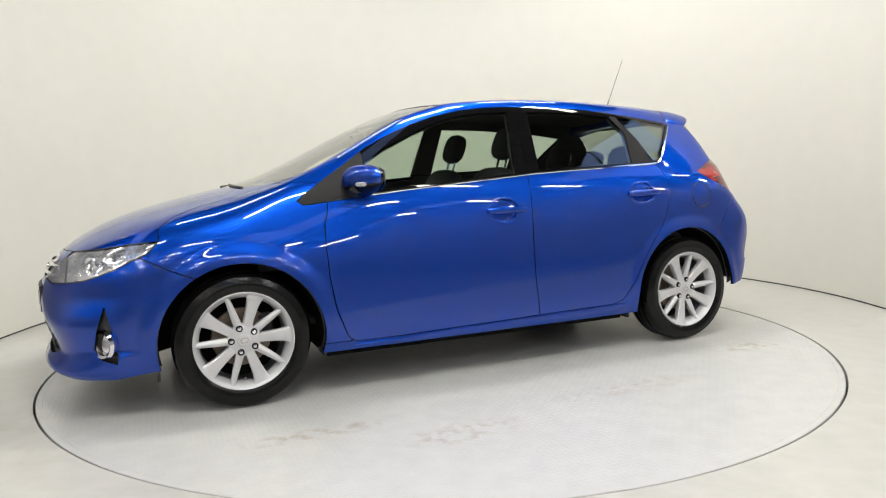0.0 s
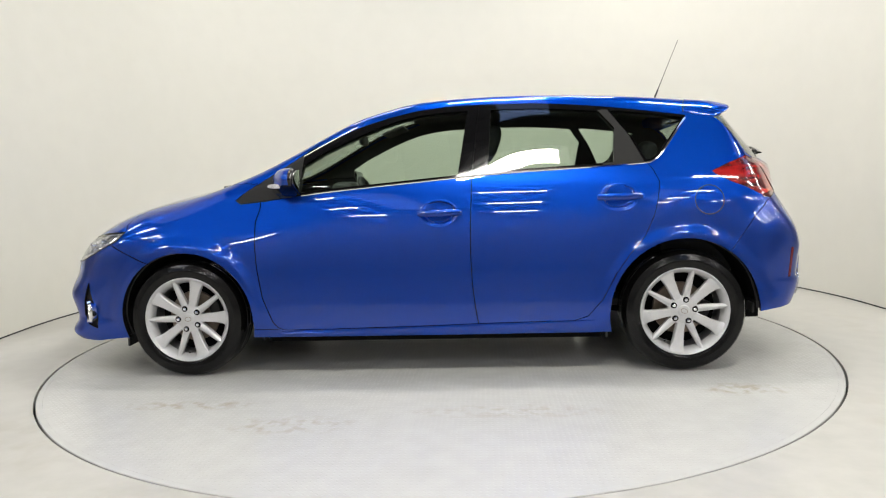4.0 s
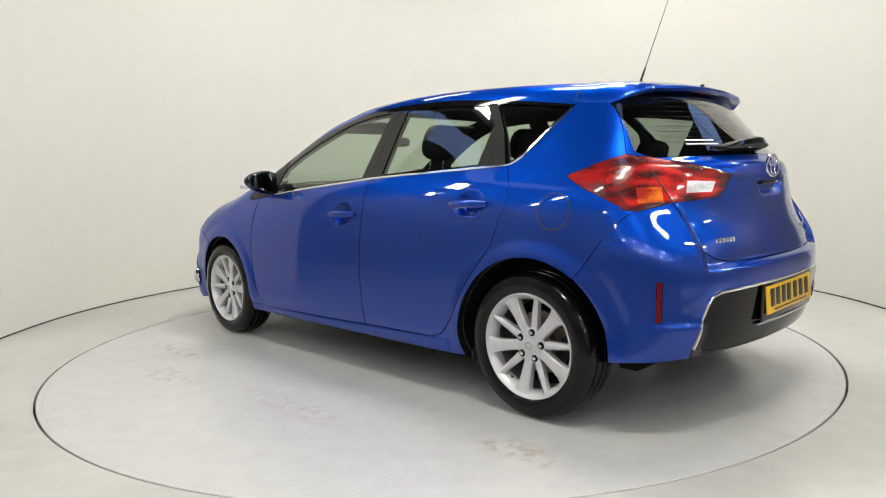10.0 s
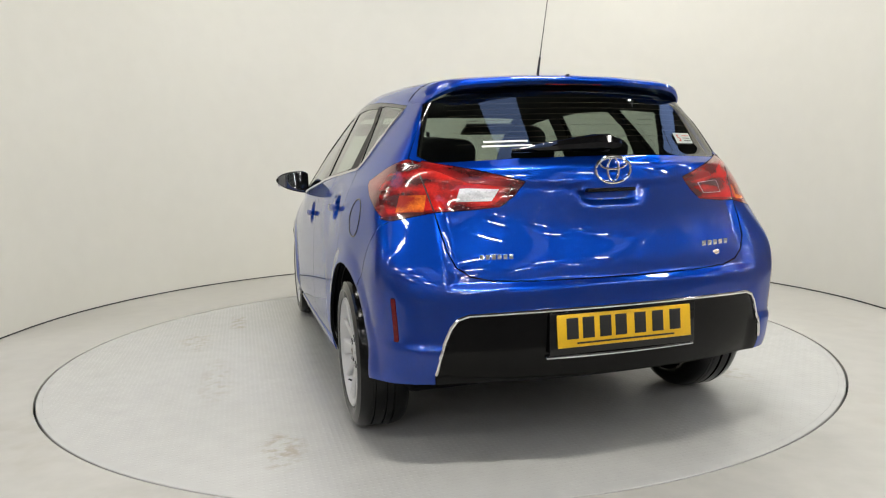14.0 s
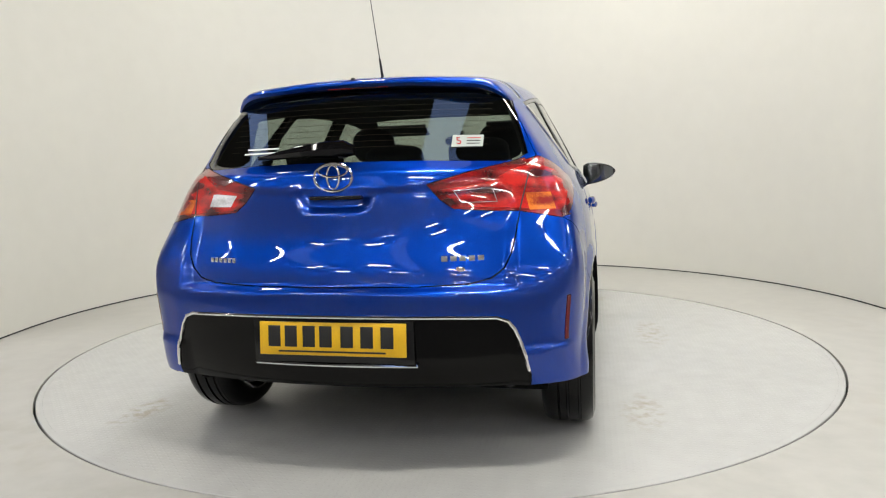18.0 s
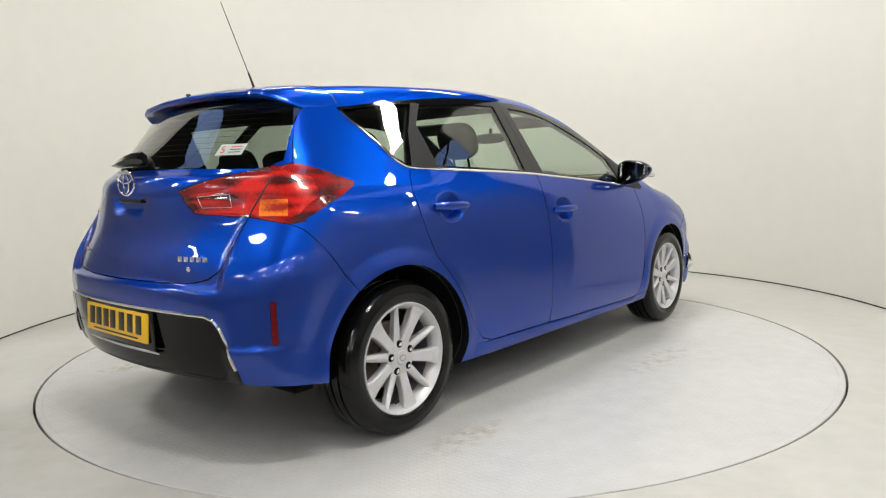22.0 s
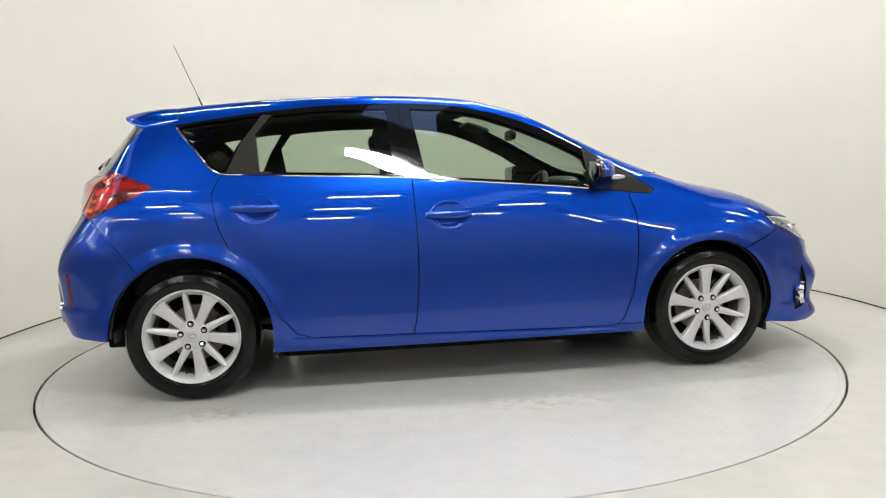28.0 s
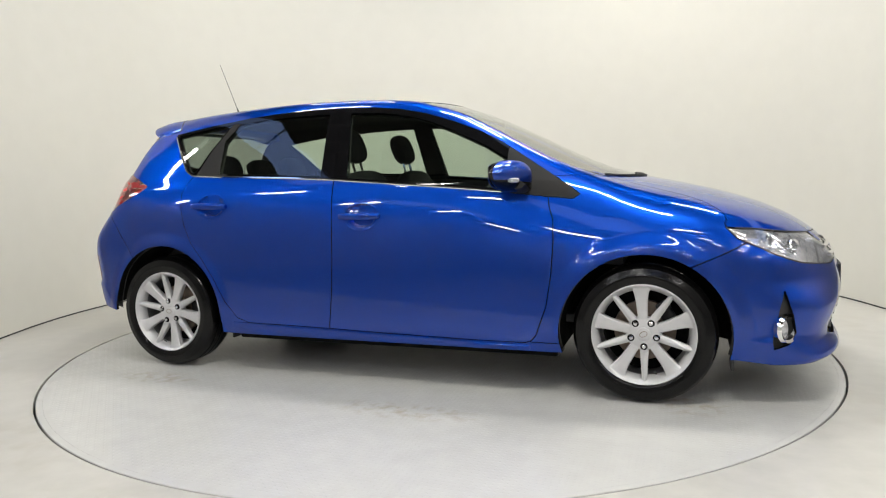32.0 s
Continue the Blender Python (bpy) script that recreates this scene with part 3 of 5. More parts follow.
QUARTER_PANE = [(-.965, 1.352), (-1.06, 1.215), (-1.126, 1.088), (-1.15, 1.092), (-1.19, 1.117), (-1.248, 1.189), (-1.335, 1.292), (-1.346, 1.308), (-1.29, 1.316), (-1.168, 1.333), (-1.012, 1.352)]
B_SEAM = [(-.275, 1.42), (-.228, 1.03), (-.217, .774), (-.214, .629), (-.22, .481), (-.233, .36), (-.247, .27)]
C_LINE = [(-.93, 1.39), (-1.05, 1.22), (-1.118, 1.07)]
FRONT_DOOR = [(.872, 1.04), (.883, .886), (.905, .821), (.909, .721), (.9, .575), (.876, .426), (.828, .293), (.802, .263), (.773, .251), (.537, .252), (-.054, .264), (-.247, .27)] + B_SEAM[-2:0:-1]
REAR_DOOR = B_SEAM[1:] + [(-.499, .274), (-.737, .277), (-.81, .301), (-.881, .385), (-.951, .518), (-1.023, .619), (-1.097, .704), (-1.143, .804), (-1.166, .89), (-1.178, .976), (-1.154, 1.036), (-1.12, 1.085)]
LAMP_SIDE = [(-1.45, 1.02), (-1.55, 1.061), (-1.65, 1.096), (-1.7, 1.082), (-1.78, 1.06), (-1.78, .872), (-1.73, .879), (-1.6, .942), (-1.54, .966), (-1.47, 1.003)]
LAMP_REAR = [(.85, 1.12), (.645, 1.095), (.565, 1.072), (.43, 1.038), (.315, 1.003), (.355, .955), (.402, .92), (.55, .908), (.61, .907), (.7, .89), (.755, .878), (.85, .9)]
WHITE_ZONE = [(.4, .98), (.5, .986), (.525, .985), (.542, .94), (.428, .94)]
AMBER_ZONE = [(.632, .966), (.715, .966), (.735, .908), (.648, .908)]
BRIGHT_ZONE = [(.355, .985), (.5, 1.005), (.6, 1.055), (.66, 1.07), (.735, 1.04), (.775, .98), (.76, .9), (.62, .915), (.42, .925)]
HEAD_LAMP = [(1.632, .782), (1.68, .734), (1.757, .7), (1.82, .668), (1.88, .643), (1.94, .622), (2.02, .607), (2.09, .594), (2.13, .61), (2.08, .665), (1.99, .732), (1.866, .752), (1.75, .772)]
HOOD_FRONT = [(1.632, .783), (1.75, .773), (1.866, .753), (1.99, .733), (2.08, .722), (2.3, .712)]
HOOD_SIDE = [(.93, .66), (1.05, .622), (1.21, .6), (1.33, .607), (1.45, .634), (1.55, .68), (1.632, .74)]
BUMPER_FRONT = [(1.72, .72), (1.61, .664), (1.5, .617), (1.3, .5)]
BUMPER_REAR = [(-1.76, .885), (-1.72, .862), (-1.65, .787), (-1.588, .702), (-1.53, .625), (-1.3, .4)]
SCREEN = [(1.275, -.01), (1.262, .2), (1.21, .4), (1.12, .545), (1.0, .645), (.9, .635), (.76, .608), (.58, .575), (.4, .548), (.22, .525), (.15, .5), (.17, .4), (.21, .2), (.225, -.01)]
COWL = [(1.345, -.01), (1.33, .2), (1.28, .42), (1.19, .575), (1.05, .655), (.99, .655), (.9, .3), (.9, -.01)]
REAR_PANE_BACK = [(-.01, 1.09), (.3, 1.087), (.42, 1.083), (.56, 1.079), (.6, 1.084), (.632, 1.106), (.603, 1.2), (.571, 1.291), (.55, 1.36), (-.01, 1.372)]
HATCH = [(-.01, .668), (.3, .669), (.46, .674), (.53, .69), (.572, .722), (.594, .77), (.606, .83), (.615, .9), (.66, 1.1), (.57, 1.29), (.52, 1.42), (-.01, 1.45)]
INSERT = [(-.01, .2), (.64, .2), (.655, .36), (.636, .45), (.606, .525), (.585, .553), (.55, .566), (.4, .57), (-.01, .573)]
REFLECTOR = [(-1.848, .62), (-1.863, .62), (-1.854, .47), (-1.839, .47)]
GRILLE = [(-.01, .625), (.3, .612), (.455, .598), (.47, .61), (.42, .672), (.3, .7), (-.01, .71)]
INTAKE = [(-.01, .27), (.42, .27), (.55, .3), (.48, .4), (.4, .43), (-.01, .435)]
FOG_HOLE = [(1.866, .512), (1.9, .41), (1.915, .33), (1.89, .285), (1.83, .262), (1.825, .3), (1.842, .4)]
BOTTOM = [(-2.3, .33), (-1.9, .32), (-1.63, .3), (-1.6, .21), (1.6, .21), (1.7, .2), (1.85, .187), (2.4, .195)]
ROOF_END = [(-1.425, -.01), (-1.425, .3), (-1.4, .45), (-1.36, .56), (-1.34, .7)]


def ring_points(cx, cz, r, n=48):
    return [(cx + r * math.cos(a), cz + r * math.sin(a)) for a in np.linspace(0, 2 * math.pi, n, endpoint=False)]


ARCH_F, ARCH_R = ring_points(1.3, .3, .368), ring_points(-1.297, .308, .379)
V, T = skin()


def on_side(c):
    return (c[:, 1] > 0.5)


for outline, axes, reach, closed in (
        (DLO, [0, 2], on_side, True), ([(.67, .9), (.67, 1.25)], [0, 2], on_side, False), (FRONT_PANE, [0, 2], on_side, True), (REAR_PANE, [0, 2], on_side, True), (QUARTER_PANE, [0, 2], on_side, True),
        (B_SEAM, [0, 2], on_side, False), (C_LINE, [0, 2], on_side, False), ([(.76, .255), (1.02, .255)], [0, 2], on_side, False), (FRONT_DOOR, [0, 2], on_side, True), (REAR_DOOR, [0, 2], on_side, True),
        (ARCH_F, [0, 2], on_side, True), (ARCH_R, [0, 2], on_side, True), (BUMPER_FRONT, [0, 2], on_side, False), (BUMPER_REAR, [0, 2], on_side, False),
        (LAMP_SIDE, [0, 2], lambda c: (c[:, 1] > .5) & (c[:, 0] > -1.8), True), (LAMP_REAR, [1, 2], lambda c: c[:, 0] < -1.62, True),
        (WHITE_ZONE, [1, 2], lambda c: c[:, 0] < -1.62, True), (AMBER_ZONE, [1, 2], lambda c: c[:, 0] < -1.62, True), (BRIGHT_ZONE, [1, 2], lambda c: c[:, 0] < -1.62, True),
        (HEAD_LAMP, [0, 2], lambda c: (c[:, 1] > .3) & (c[:, 0] > 1.5), True), (HOOD_FRONT, [0, 2], lambda c: c[:, 0] > 1.5, False),
        (HOOD_SIDE, [0, 1], lambda c: c[:, 2] > .7, False), (SCREEN, [0, 1], lambda c: c[:, 2] > .85, True), (COWL, [0, 1], lambda c: c[:, 2] > .85, True),
        (REAR_PANE_BACK, [1, 2], lambda c: c[:, 0] < -1.4, True), (HATCH, [1, 2], lambda c: c[:, 0] < -1.4, True), (INSERT, [1, 2], lambda c: c[:, 0] < -1.7, True),
        (REFLECTOR, [0, 2], lambda c: (c[:, 0] < -1.6) & (c[:, 1] > .6), True), (GRILLE, [1, 2], lambda c: c[:, 0] > 1.8, True), (INTAKE, [1, 2], lambda c: c[:, 0] > 1.8, True),
        (FOG_HOLE, [0, 2], lambda c: (c[:, 0] > 1.6) & (c[:, 1] > .5), True), (BOTTOM, [0, 2], lambda c: c[:, 2] < .6, False), (ROOF_END, [0, 1], lambda c: c[:, 2] > 1.2, False)):
    V, T = cut(V, T, outline, axes, reach, closed)

c = V[T].mean(1)
cx, cy, cz = c[:, 0], c[:, 1], c[:, 2]
low_z = np.interp(cx, [p[0] for p in BOTTOM], [p[1] for p in BOTTOM])
gone = (cz < low_z) | ((cy > .45) & (inside(ARCH_F, cx, cz) | inside(ARCH_R, cx, cz)))
gone |= (cy > .45) & (np.abs(cx - 1.3) < .3) & (cz < .3) | (cy > .45) & (np.abs(cx + 1.297) < .3) & (cz < .3)
side = cy > .5
in_dlo = side & inside(DLO, cx, cz)
lamp_t = np.where(cx > -1.7, inside(LAMP_SIDE, cx, cz) & side, inside(LAMP_REAR, cy, cz)) & (cx < -1.4)
head_t = inside(HEAD_LAMP, cx, cz) & (cy > .3) & (cx > 1.5)
hood_line = np.interp(cx, [p[0] for p in HOOD_FRONT], [p[1] for p in HOOD_FRONT])
hood_edge = np.interp(cx, [p[0] for p in HOOD_SIDE], [p[1] for p in HOOD_SIDE])
roof_end = np.interp(cy, [p[1] for p in ROOF_END], [p[0] for p in ROOF_END])
bump_f = np.interp(cx, [p[0] for p in BUMPER_FRONT[::-1]], [p[1] for p in BUMPER_FRONT[::-1]])
bump_r = np.interp(cz, [p[1] for p in BUMPER_REAR[::-1]], [p[0] for p in BUMPER_REAR[::-1]])
fuel = inside(ring_points(-1.422, .877, .074, 40), cx, cz) & side
sel = np.full(len(T), -1)
NAMES = ["gone", "lamp", "front_pane", "rear_pane", "quarter_pane", "trim_front", "trim_rear", "trim_quarter", "screen", "back_pane", "head", "grille", "intake", "fog", "insert", "reflector", "hatch", "hood", "cowl", "front_door", "rear_door", "front_bumper", "rear_bumper", "fender", "roof", "body_side"]
b_x = np.interp(cz, [p[1] for p in B_SEAM[::-1]], [p[0] for p in B_SEAM[::-1]])
c_x = np.interp(cz, [p[1] for p in C_LINE[::-1]], [p[0] for p in C_LINE[::-1]])
RULES = {
    "gone": gone, "lamp": lamp_t, "front_pane": in_dlo & inside(FRONT_PANE, cx, cz), "rear_pane": in_dlo & inside(REAR_PANE, cx, cz), "quarter_pane": in_dlo & inside(QUARTER_PANE, cx, cz),
    "trim_front": in_dlo & (cx > b_x), "trim_rear": in_dlo & (cx > c_x), "trim_quarter": in_dlo,
    "screen": inside(SCREEN, cx, cy) & (cz > .9), "back_pane": inside(REAR_PANE_BACK, cy, cz) & (cx < -1.4), "head": head_t, "grille": inside(GRILLE, cy, cz) & (cx > 1.8), "intake": inside(INTAKE, cy, cz) & (cx > 1.8),
    "fog": inside(FOG_HOLE, cx, cz) & side & (cx > 1.6), "insert": inside(INSERT, cy, cz) & (cx < -1.7), "reflector": inside(REFLECTOR, cx, cz) & side & (cx < -1.6), "hatch": inside(HATCH, cy, cz) & (cx < roof_end),
    "cowl": inside(COWL, cx, cy) & (cx > 1.02) & (cz > .9), "hood": (cx > .95) & (cz > .68) & (((cx < 1.632) & (cy < hood_edge)) | ((cx >= 1.632) & (cz > hood_line))),
    "front_door": side & inside(FRONT_DOOR, cx, cz), "rear_door": side & inside(REAR_DOOR, cx, cz),
    "front_bumper": (cx > 1.3) & ((cx > 1.72) | (cz < bump_f)), "rear_bumper": (cx < -1.3) & (cx < bump_r) & (cz < .95), "fender": (cx > .8) & (cz < 1.1) & (cy > .55) & ((cx > .905) | (cz > .25)) & (cz > .255) & (cz < 1.02), "roof": (cz > 1.25) & (cy < .52) & (cx < .4), "body_side": np.ones(len(T), bool)}
for k, name in enumerate(NAMES):
    sel[(sel < 0) & RULES[name]] = k


def panel(region, name, mat, parent, sides=(1,), label="", gap=0.0026, deep=0.016, push=0.0, weld=False):
    """One panel: its outer face, set back by the gap all round, with edges turned inwards."""
    tri = T[sel == NAMES.index(region)] if isinstance(region, str) else T[region]
    ids, inv = np.unique(tri, return_inverse=True)
    p, tri = V[ids].copy(), inv.reshape(-1, 3)
    if weld:
        q = p * (1, -1, 1)
        mid = p[:, 1] < 1e-6
        link = np.where(mid, np.arange(len(p)), len(p) + np.cumsum(~mid) - 1)
        p = np.concatenate([p, q[~mid]])
        tri = np.concatenate([tri, link[tri][:, ::-1]])
    n = normal_of(p)
    n[:, 1] *= np.where(p[:, 1] < 0, -1, 1)
    edges = np.concatenate([tri[:, [0, 1]], tri[:, [1, 2]], tri[:, [2, 0]]])
    key = np.sort(edges, 1)
    _, first, count = np.unique(key, axis=0, return_index=True, return_counts=True)
    rim = edges[first[count == 1]]
    shift = np.zeros_like(p)
    for a, b in rim:
        d = p[b] - p[a]
        w = np.cross(n[a], d)
        w = w / (np.linalg.norm(w) + 1e-9)
        shift[a] += w
        shift[b] += w
    size = np.linalg.norm(shift, axis=1)
    on = size > 1e-6
    shift[on] = shift[on] / size[on][:, None]
    p = p + shift * gap - n * push
    rim_ids = np.unique(rim)
    inner = {k: len(p) + i for i, k in enumerate(rim_ids)}
    full = np.concatenate([p, p[rim_ids] - n[rim_ids] * deep])
    faces = [tuple(f) for f in tri.tolist()] + [(int(b), int(a), inner[a], inner[b]) for a, b in rim]
    made = []
    for s in sides:
        pts = full * (1, s, 1)
        data = bpy.data.meshes.new(name)
        data.from_pydata(pts.tolist(), [], [f if s > 0 else f[::-1] for f in faces])
        data.materials.append(mat)
        # edges are black like seals, which also paints shade into the gaps
        if mat is PAINT:
            data.materials.append(LINER)
            data.polygons.foreach_set("material_index", [int(i >= len(tri)) for i in range(len(data.polygons))])
        data.polygons.foreach_set("use_smooth", [True] * len(data.polygons))
        data.update()
        nn = n * (1, s, 1)
        flat = np.zeros(len(data.polygons) * 3)
        data.polygons.foreach_get("normal", flat)
        flat = flat.reshape(-1, 3)
        loops, k = [], 0
        for i, f in enumerate(data.polygons):
            for v in f.vertices:
                loops.append(nn[v] if i < len(tri) else flat[i])
        data.normals_split_custom_set([tuple(map(float, x)) for x in loops])
        ob = new(name, data)
        ob.parent = parent
        if label:
            ob["label"] = label
        made.append(ob)
    return made if len(made) > 1 else made[0]


def at_side(x, z, out=0.0):
    """The point of the car's left flank at x, z."""
    return Vector((x, float(side_skin(x, z)) + out, z))


def side_skin(x, z):
    lo, hi = 0.3, 1.0
    for _ in range(30):
        m = (lo + hi) / 2
        if body(np.array(x), np.array(m), np.array(z)) < 0:
            lo = m
        else:
            hi = m
    return lo


def rear_skin(y, z):
    lo, hi = -2.3, -1.0
    for _ in range(30):
        m = (lo + hi) / 2
        if body(np.array(m), np.array(abs(y)), np.array(z)) < 0:
            hi = m
        else:
            lo = m
    return hi


def top_skin(x, y):
    lo, hi = 0.6, 1.7
    for _ in range(30):
        m = (lo + hi) / 2
        if body(np.array(x), np.array(abs(y)), np.array(m)) < 0:
            lo = m
        else:
            hi = m
    return lo


def front_skin(y, z):
    lo, hi = 1.0, 2.4
    for _ in range(30):
        m = (lo + hi) / 2
        if body(np.array(m), np.array(abs(y)), np.array(z)) < 0:
            lo = m
        else:
            hi = m
    return lo


def flip(bm):
    """Mirrors a bmesh to the car's other flank."""
    bmesh.ops.scale(bm, vec=(1, -1, 1), verts=bm.verts)
    bmesh.ops.reverse_faces(bm, faces=bm.faces)
    return bm


def pair(name, make, mat, parent, label=""):
    return [part(name, make(), mat, parent, label), part(name, flip(make()), mat, parent, label)]


car = thing("car", "blue metallic five-door hatchback parked on the turntable, windows closed", "car", pose(0, 0, 0))

# painted panels
panel("hood", "hood", PAINT, car, weld=True)
panel("front_bumper", "front_bumper", PAINT, car, weld=True)
panel("fender", "fender", PAINT, car, (1, -1))
panel("roof", "roof", PAINT, car, weld=True, gap=0.0)
panel("body_side", "side_frame", PAINT, car, (1, -1), gap=0.0008)
front_doors = panel("front_door", "front_door", PAINT, car, (1, -1))
rear_doors = panel("rear_door", "rear_door", PAINT, car, (1, -1))
hatch = panel("hatch", "tailgate", PAINT, car, weld=True)
rear_bumper = panel("rear_bumper", "rear_bumper", PAINT, car, weld=True)
panel("cowl", "cowl", BLACK, car, weld=True, label="black plastic cowl below the windscreen")
# glass and black trim
panel("screen", "windscreen", GLASS, car, weld=True, gap=0.001, deep=0.005, push=0.002)
panel("front_pane", "front_window", GLASS, car, (1, -1), gap=0.0, deep=0.005, push=0.004)
panel("rear_pane", "rear_side_window", GLASS, car, (1, -1), gap=0.0, deep=0.005, push=0.004)
panel("quarter_pane", "quarter_window", GLASS, car, (1, -1), gap=0.0, deep=0.005, push=0.003)
tf, tr = np.where(sel == NAMES.index("trim_front"))[0], np.where(sel == NAMES.index("trim_rear"))[0]
sail, strut = V[T[tf]].mean(1)[:, 0] > .67, (V[T[tr]].mean(1)[:, 0] < -.9) & (V[T[tr]].mean(1)[:, 2] < 1.36)
panel(tf[~sail], "window_trim", GLOSS_BLACK, car, (1, -1), gap=0.001, label="gloss black window surround")
panel(tf[sail], "mirror_sail", SATIN, car, (1, -1), gap=0.001, label="satin grey triangle before the front window")
panel(tr[~strut], "window_trim", GLOSS_BLACK, car, (1, -1), gap=0.001, label="gloss black window surround")
panel(tr[strut], "door_strut", SATIN, car, (1, -1), gap=0.001, label="satin grey strip behind the rear window")
panel("trim_quarter", "window_trim", GLOSS_BLACK, car, (1, -1), gap=0.001, label="gloss black window surround")
back_t = np.where(sel == NAMES.index("back_pane"))[0]
panel(back_t, "rear_window", DARK_GLASS, hatch, weld=True, gap=0.002, deep=0.005, push=0.002)
panel("grille", "grille", BLACK, car, weld=True, push=0.018, gap=0.0, label="black slatted grille")
panel("intake", "lower_intake", BLACK, car, weld=True, push=0.02, gap=0.0, label="black lower air intake")
panel("fog", "fog_recess", BLACK, car, (1, -1), push=0.02, gap=0.0, label="black fog lamp recess")
panel("insert", "bumper_insert", DARK_PLASTIC, rear_bumper, weld=True, gap=0.001, label="glossy black plastic bumper insert")
panel("reflector", "reflector", RED_FLAT, rear_bumper, (1, -1), gap=0.0, push=-0.001, label="narrow red reflector")
# lamps
lt = np.where(sel == NAMES.index("lamp"))[0]
lc = V[T[lt]].mean(1)
in_rear = lc[:, 0] < -1.62
white_t = inside(WHITE_ZONE, lc[:, 1], lc[:, 2]) & in_rear
amber_t = inside(AMBER_ZONE, lc[:, 1], lc[:, 2]) & in_rear & ~white_t
deep_t = ~inside(BRIGHT_ZONE, lc[:, 1], lc[:, 2]) | ~in_rear
panel(lt[amber_t], "indicator_lens", AMBER, car, (1, -1), gap=0.0, label="amber indicator lens")
panel(lt[white_t], "reverse_lens", REVERSE, car, (1,), gap=0.0, label="clear ribbed reversing lens")
panel(lt[white_t], "fog_lens", RED, car, (-1,), gap=0.0, label="red rear fog lamp lens")
panel(lt[deep_t & ~amber_t & ~white_t], "lamp_surround", RED_DEEP, car, (1, -1), gap=0.0005, label="deep red lamp cover")
panel(lt[~deep_t & ~amber_t & ~white_t], "tail_lens", RED, car, (1, -1), gap=0.0005, label="bright red faceted tail lamp lens")
panel("head", "headlamp_lens", CLEAR, car, (1, -1), gap=0.001, deep=0.004, label="clear headlamp cover")
panel("head", "headlamp_bowl", HEAD, car, (1, -1), gap=0.004, push=0.035, deep=-0.03, label="silver headlamp reflector")


# the lining: the same form set inwards
def lining(mask, name, mat, off):
    tri = T[mask]
    ids, inv = np.unique(tri, return_inverse=True)
    p = V[ids]
    p = p - normal_of(p) * off
    tri = inv.reshape(-1, 3)
    for s in (1, -1):
        data = bpy.data.meshes.new(name)
        data.from_pydata((p * (1, s, 1)).tolist(), [], [tuple(f) if s < 0 else tuple(f[::-1]) for f in tri.tolist()])
        data.materials.append(mat)
        data.polygons.foreach_set("use_smooth", [True] * len(data.polygons))
        new(name, data).parent = car


glassy = np.isin(sel, [NAMES.index(k) for k in ("front_pane", "rear_pane", "quarter_pane", "screen", "back_pane", "gone")])
lining(~glassy & (cz > 1.06), "pillar_lining", HEADLINER, 0.03)
lining(~glassy & (cz <= 1.06), "inner_shell", CABIN, 0.045)

# ---- the car's fittings ----
def chrome_path(points, out, n=60):
    """A smooth run of points on the flank through a side outline."""
    xs = np.array(points, float)
    s = np.concatenate([[0], np.cumsum(np.hypot(*np.diff(xs, axis=0).T))])
    u = np.linspace(0, s[-1], n)
    return [at_side(float(np.interp(k, s, xs[:, 0])), float(np.interp(k, s, xs[:, 1])), out) for k in u]


pair("belt_strip", lambda: tube(chrome_path([(.66, .953)] + DLO[4:15] + [(-1.36, 1.303)], 0.003, 90), 0.0055, 6), CHROME, car, "thin chrome strip under the side windows")


def handle(x0, x1, z0, z1):
    rings = []
    for k in range(13):
        u = k / 12
        x, z = x0 + (x1 - x0) * u, z0 + (z1 - z0) * u
        y = float(flank(x, z)) + 0.012 + 0.016 * math.sin(math.pi * u) ** 0.5
        h = 0.017 * (0.55 + 0.45 * math.sin(math.pi * min(max(u, .02), .98)) ** 0.4)
        rings.append([(x, y + 0.009 * math.cos(a), z + h * math.sin(a)) for a in np.linspace(0, 2 * math.pi, 12, endpoint=False)])
    return loft(rings)


for door, spec in ((0, (.052, -.172, .844, .846)), (1, (-.862, -1.086, .903, .907))):
    for k, s in enumerate((1, -1)):
        owner = (front_doors, rear_doors)[door][k]
        bm = handle(*spec)
        part("handle", bm if s > 0 else flip(bm), PAINT, owner)
        hx, hz = ((-.055, .842), (-.97, .9))[door]
        bm = bmesh.new()
        grid = []
        for r in (.01, .3, .5, .65, .76, .85, .92, .97, 1.02, 1.1, 1.2):
            row = []
            for a in np.linspace(0, 2 * math.pi, 40, endpoint=False):
                x, z = hx + .089 * r * math.cos(a), hz + .064 * r * math.sin(a)
                y = float(side_y(x, z)) + .055 * float(dent(x, z)) + .001 - .044 * float(step(1.0, .78, r)) - .002 * float(step(1.1, 1.2, r))
                row.append(bm.verts.new((x, y, z)))
            grid.append(row)
        for ra, rb in zip(grid, grid[1:]):
            for i in range(40):
                bm.faces.new((ra[i], ra[(i + 1) % 40], rb[(i + 1) % 40], rb[i]))
        bmesh.ops.recalc_face_normals(bm, faces=bm.faces)
        if sum(f.normal.y for f in bm.faces) < 0:
            bmesh.ops.reverse_faces(bm, faces=bm.faces)
        part("handle_cup", bm if s > 0 else flip(bm), PAINT, owner)
        bm = box((.004, .012, .02), at_side((spec[0] + spec[1]) / 2 - .06, spec[3], 0.024), 0.001)
        part("handle_joint", bm if s > 0 else flip(bm), BLACK, owner)


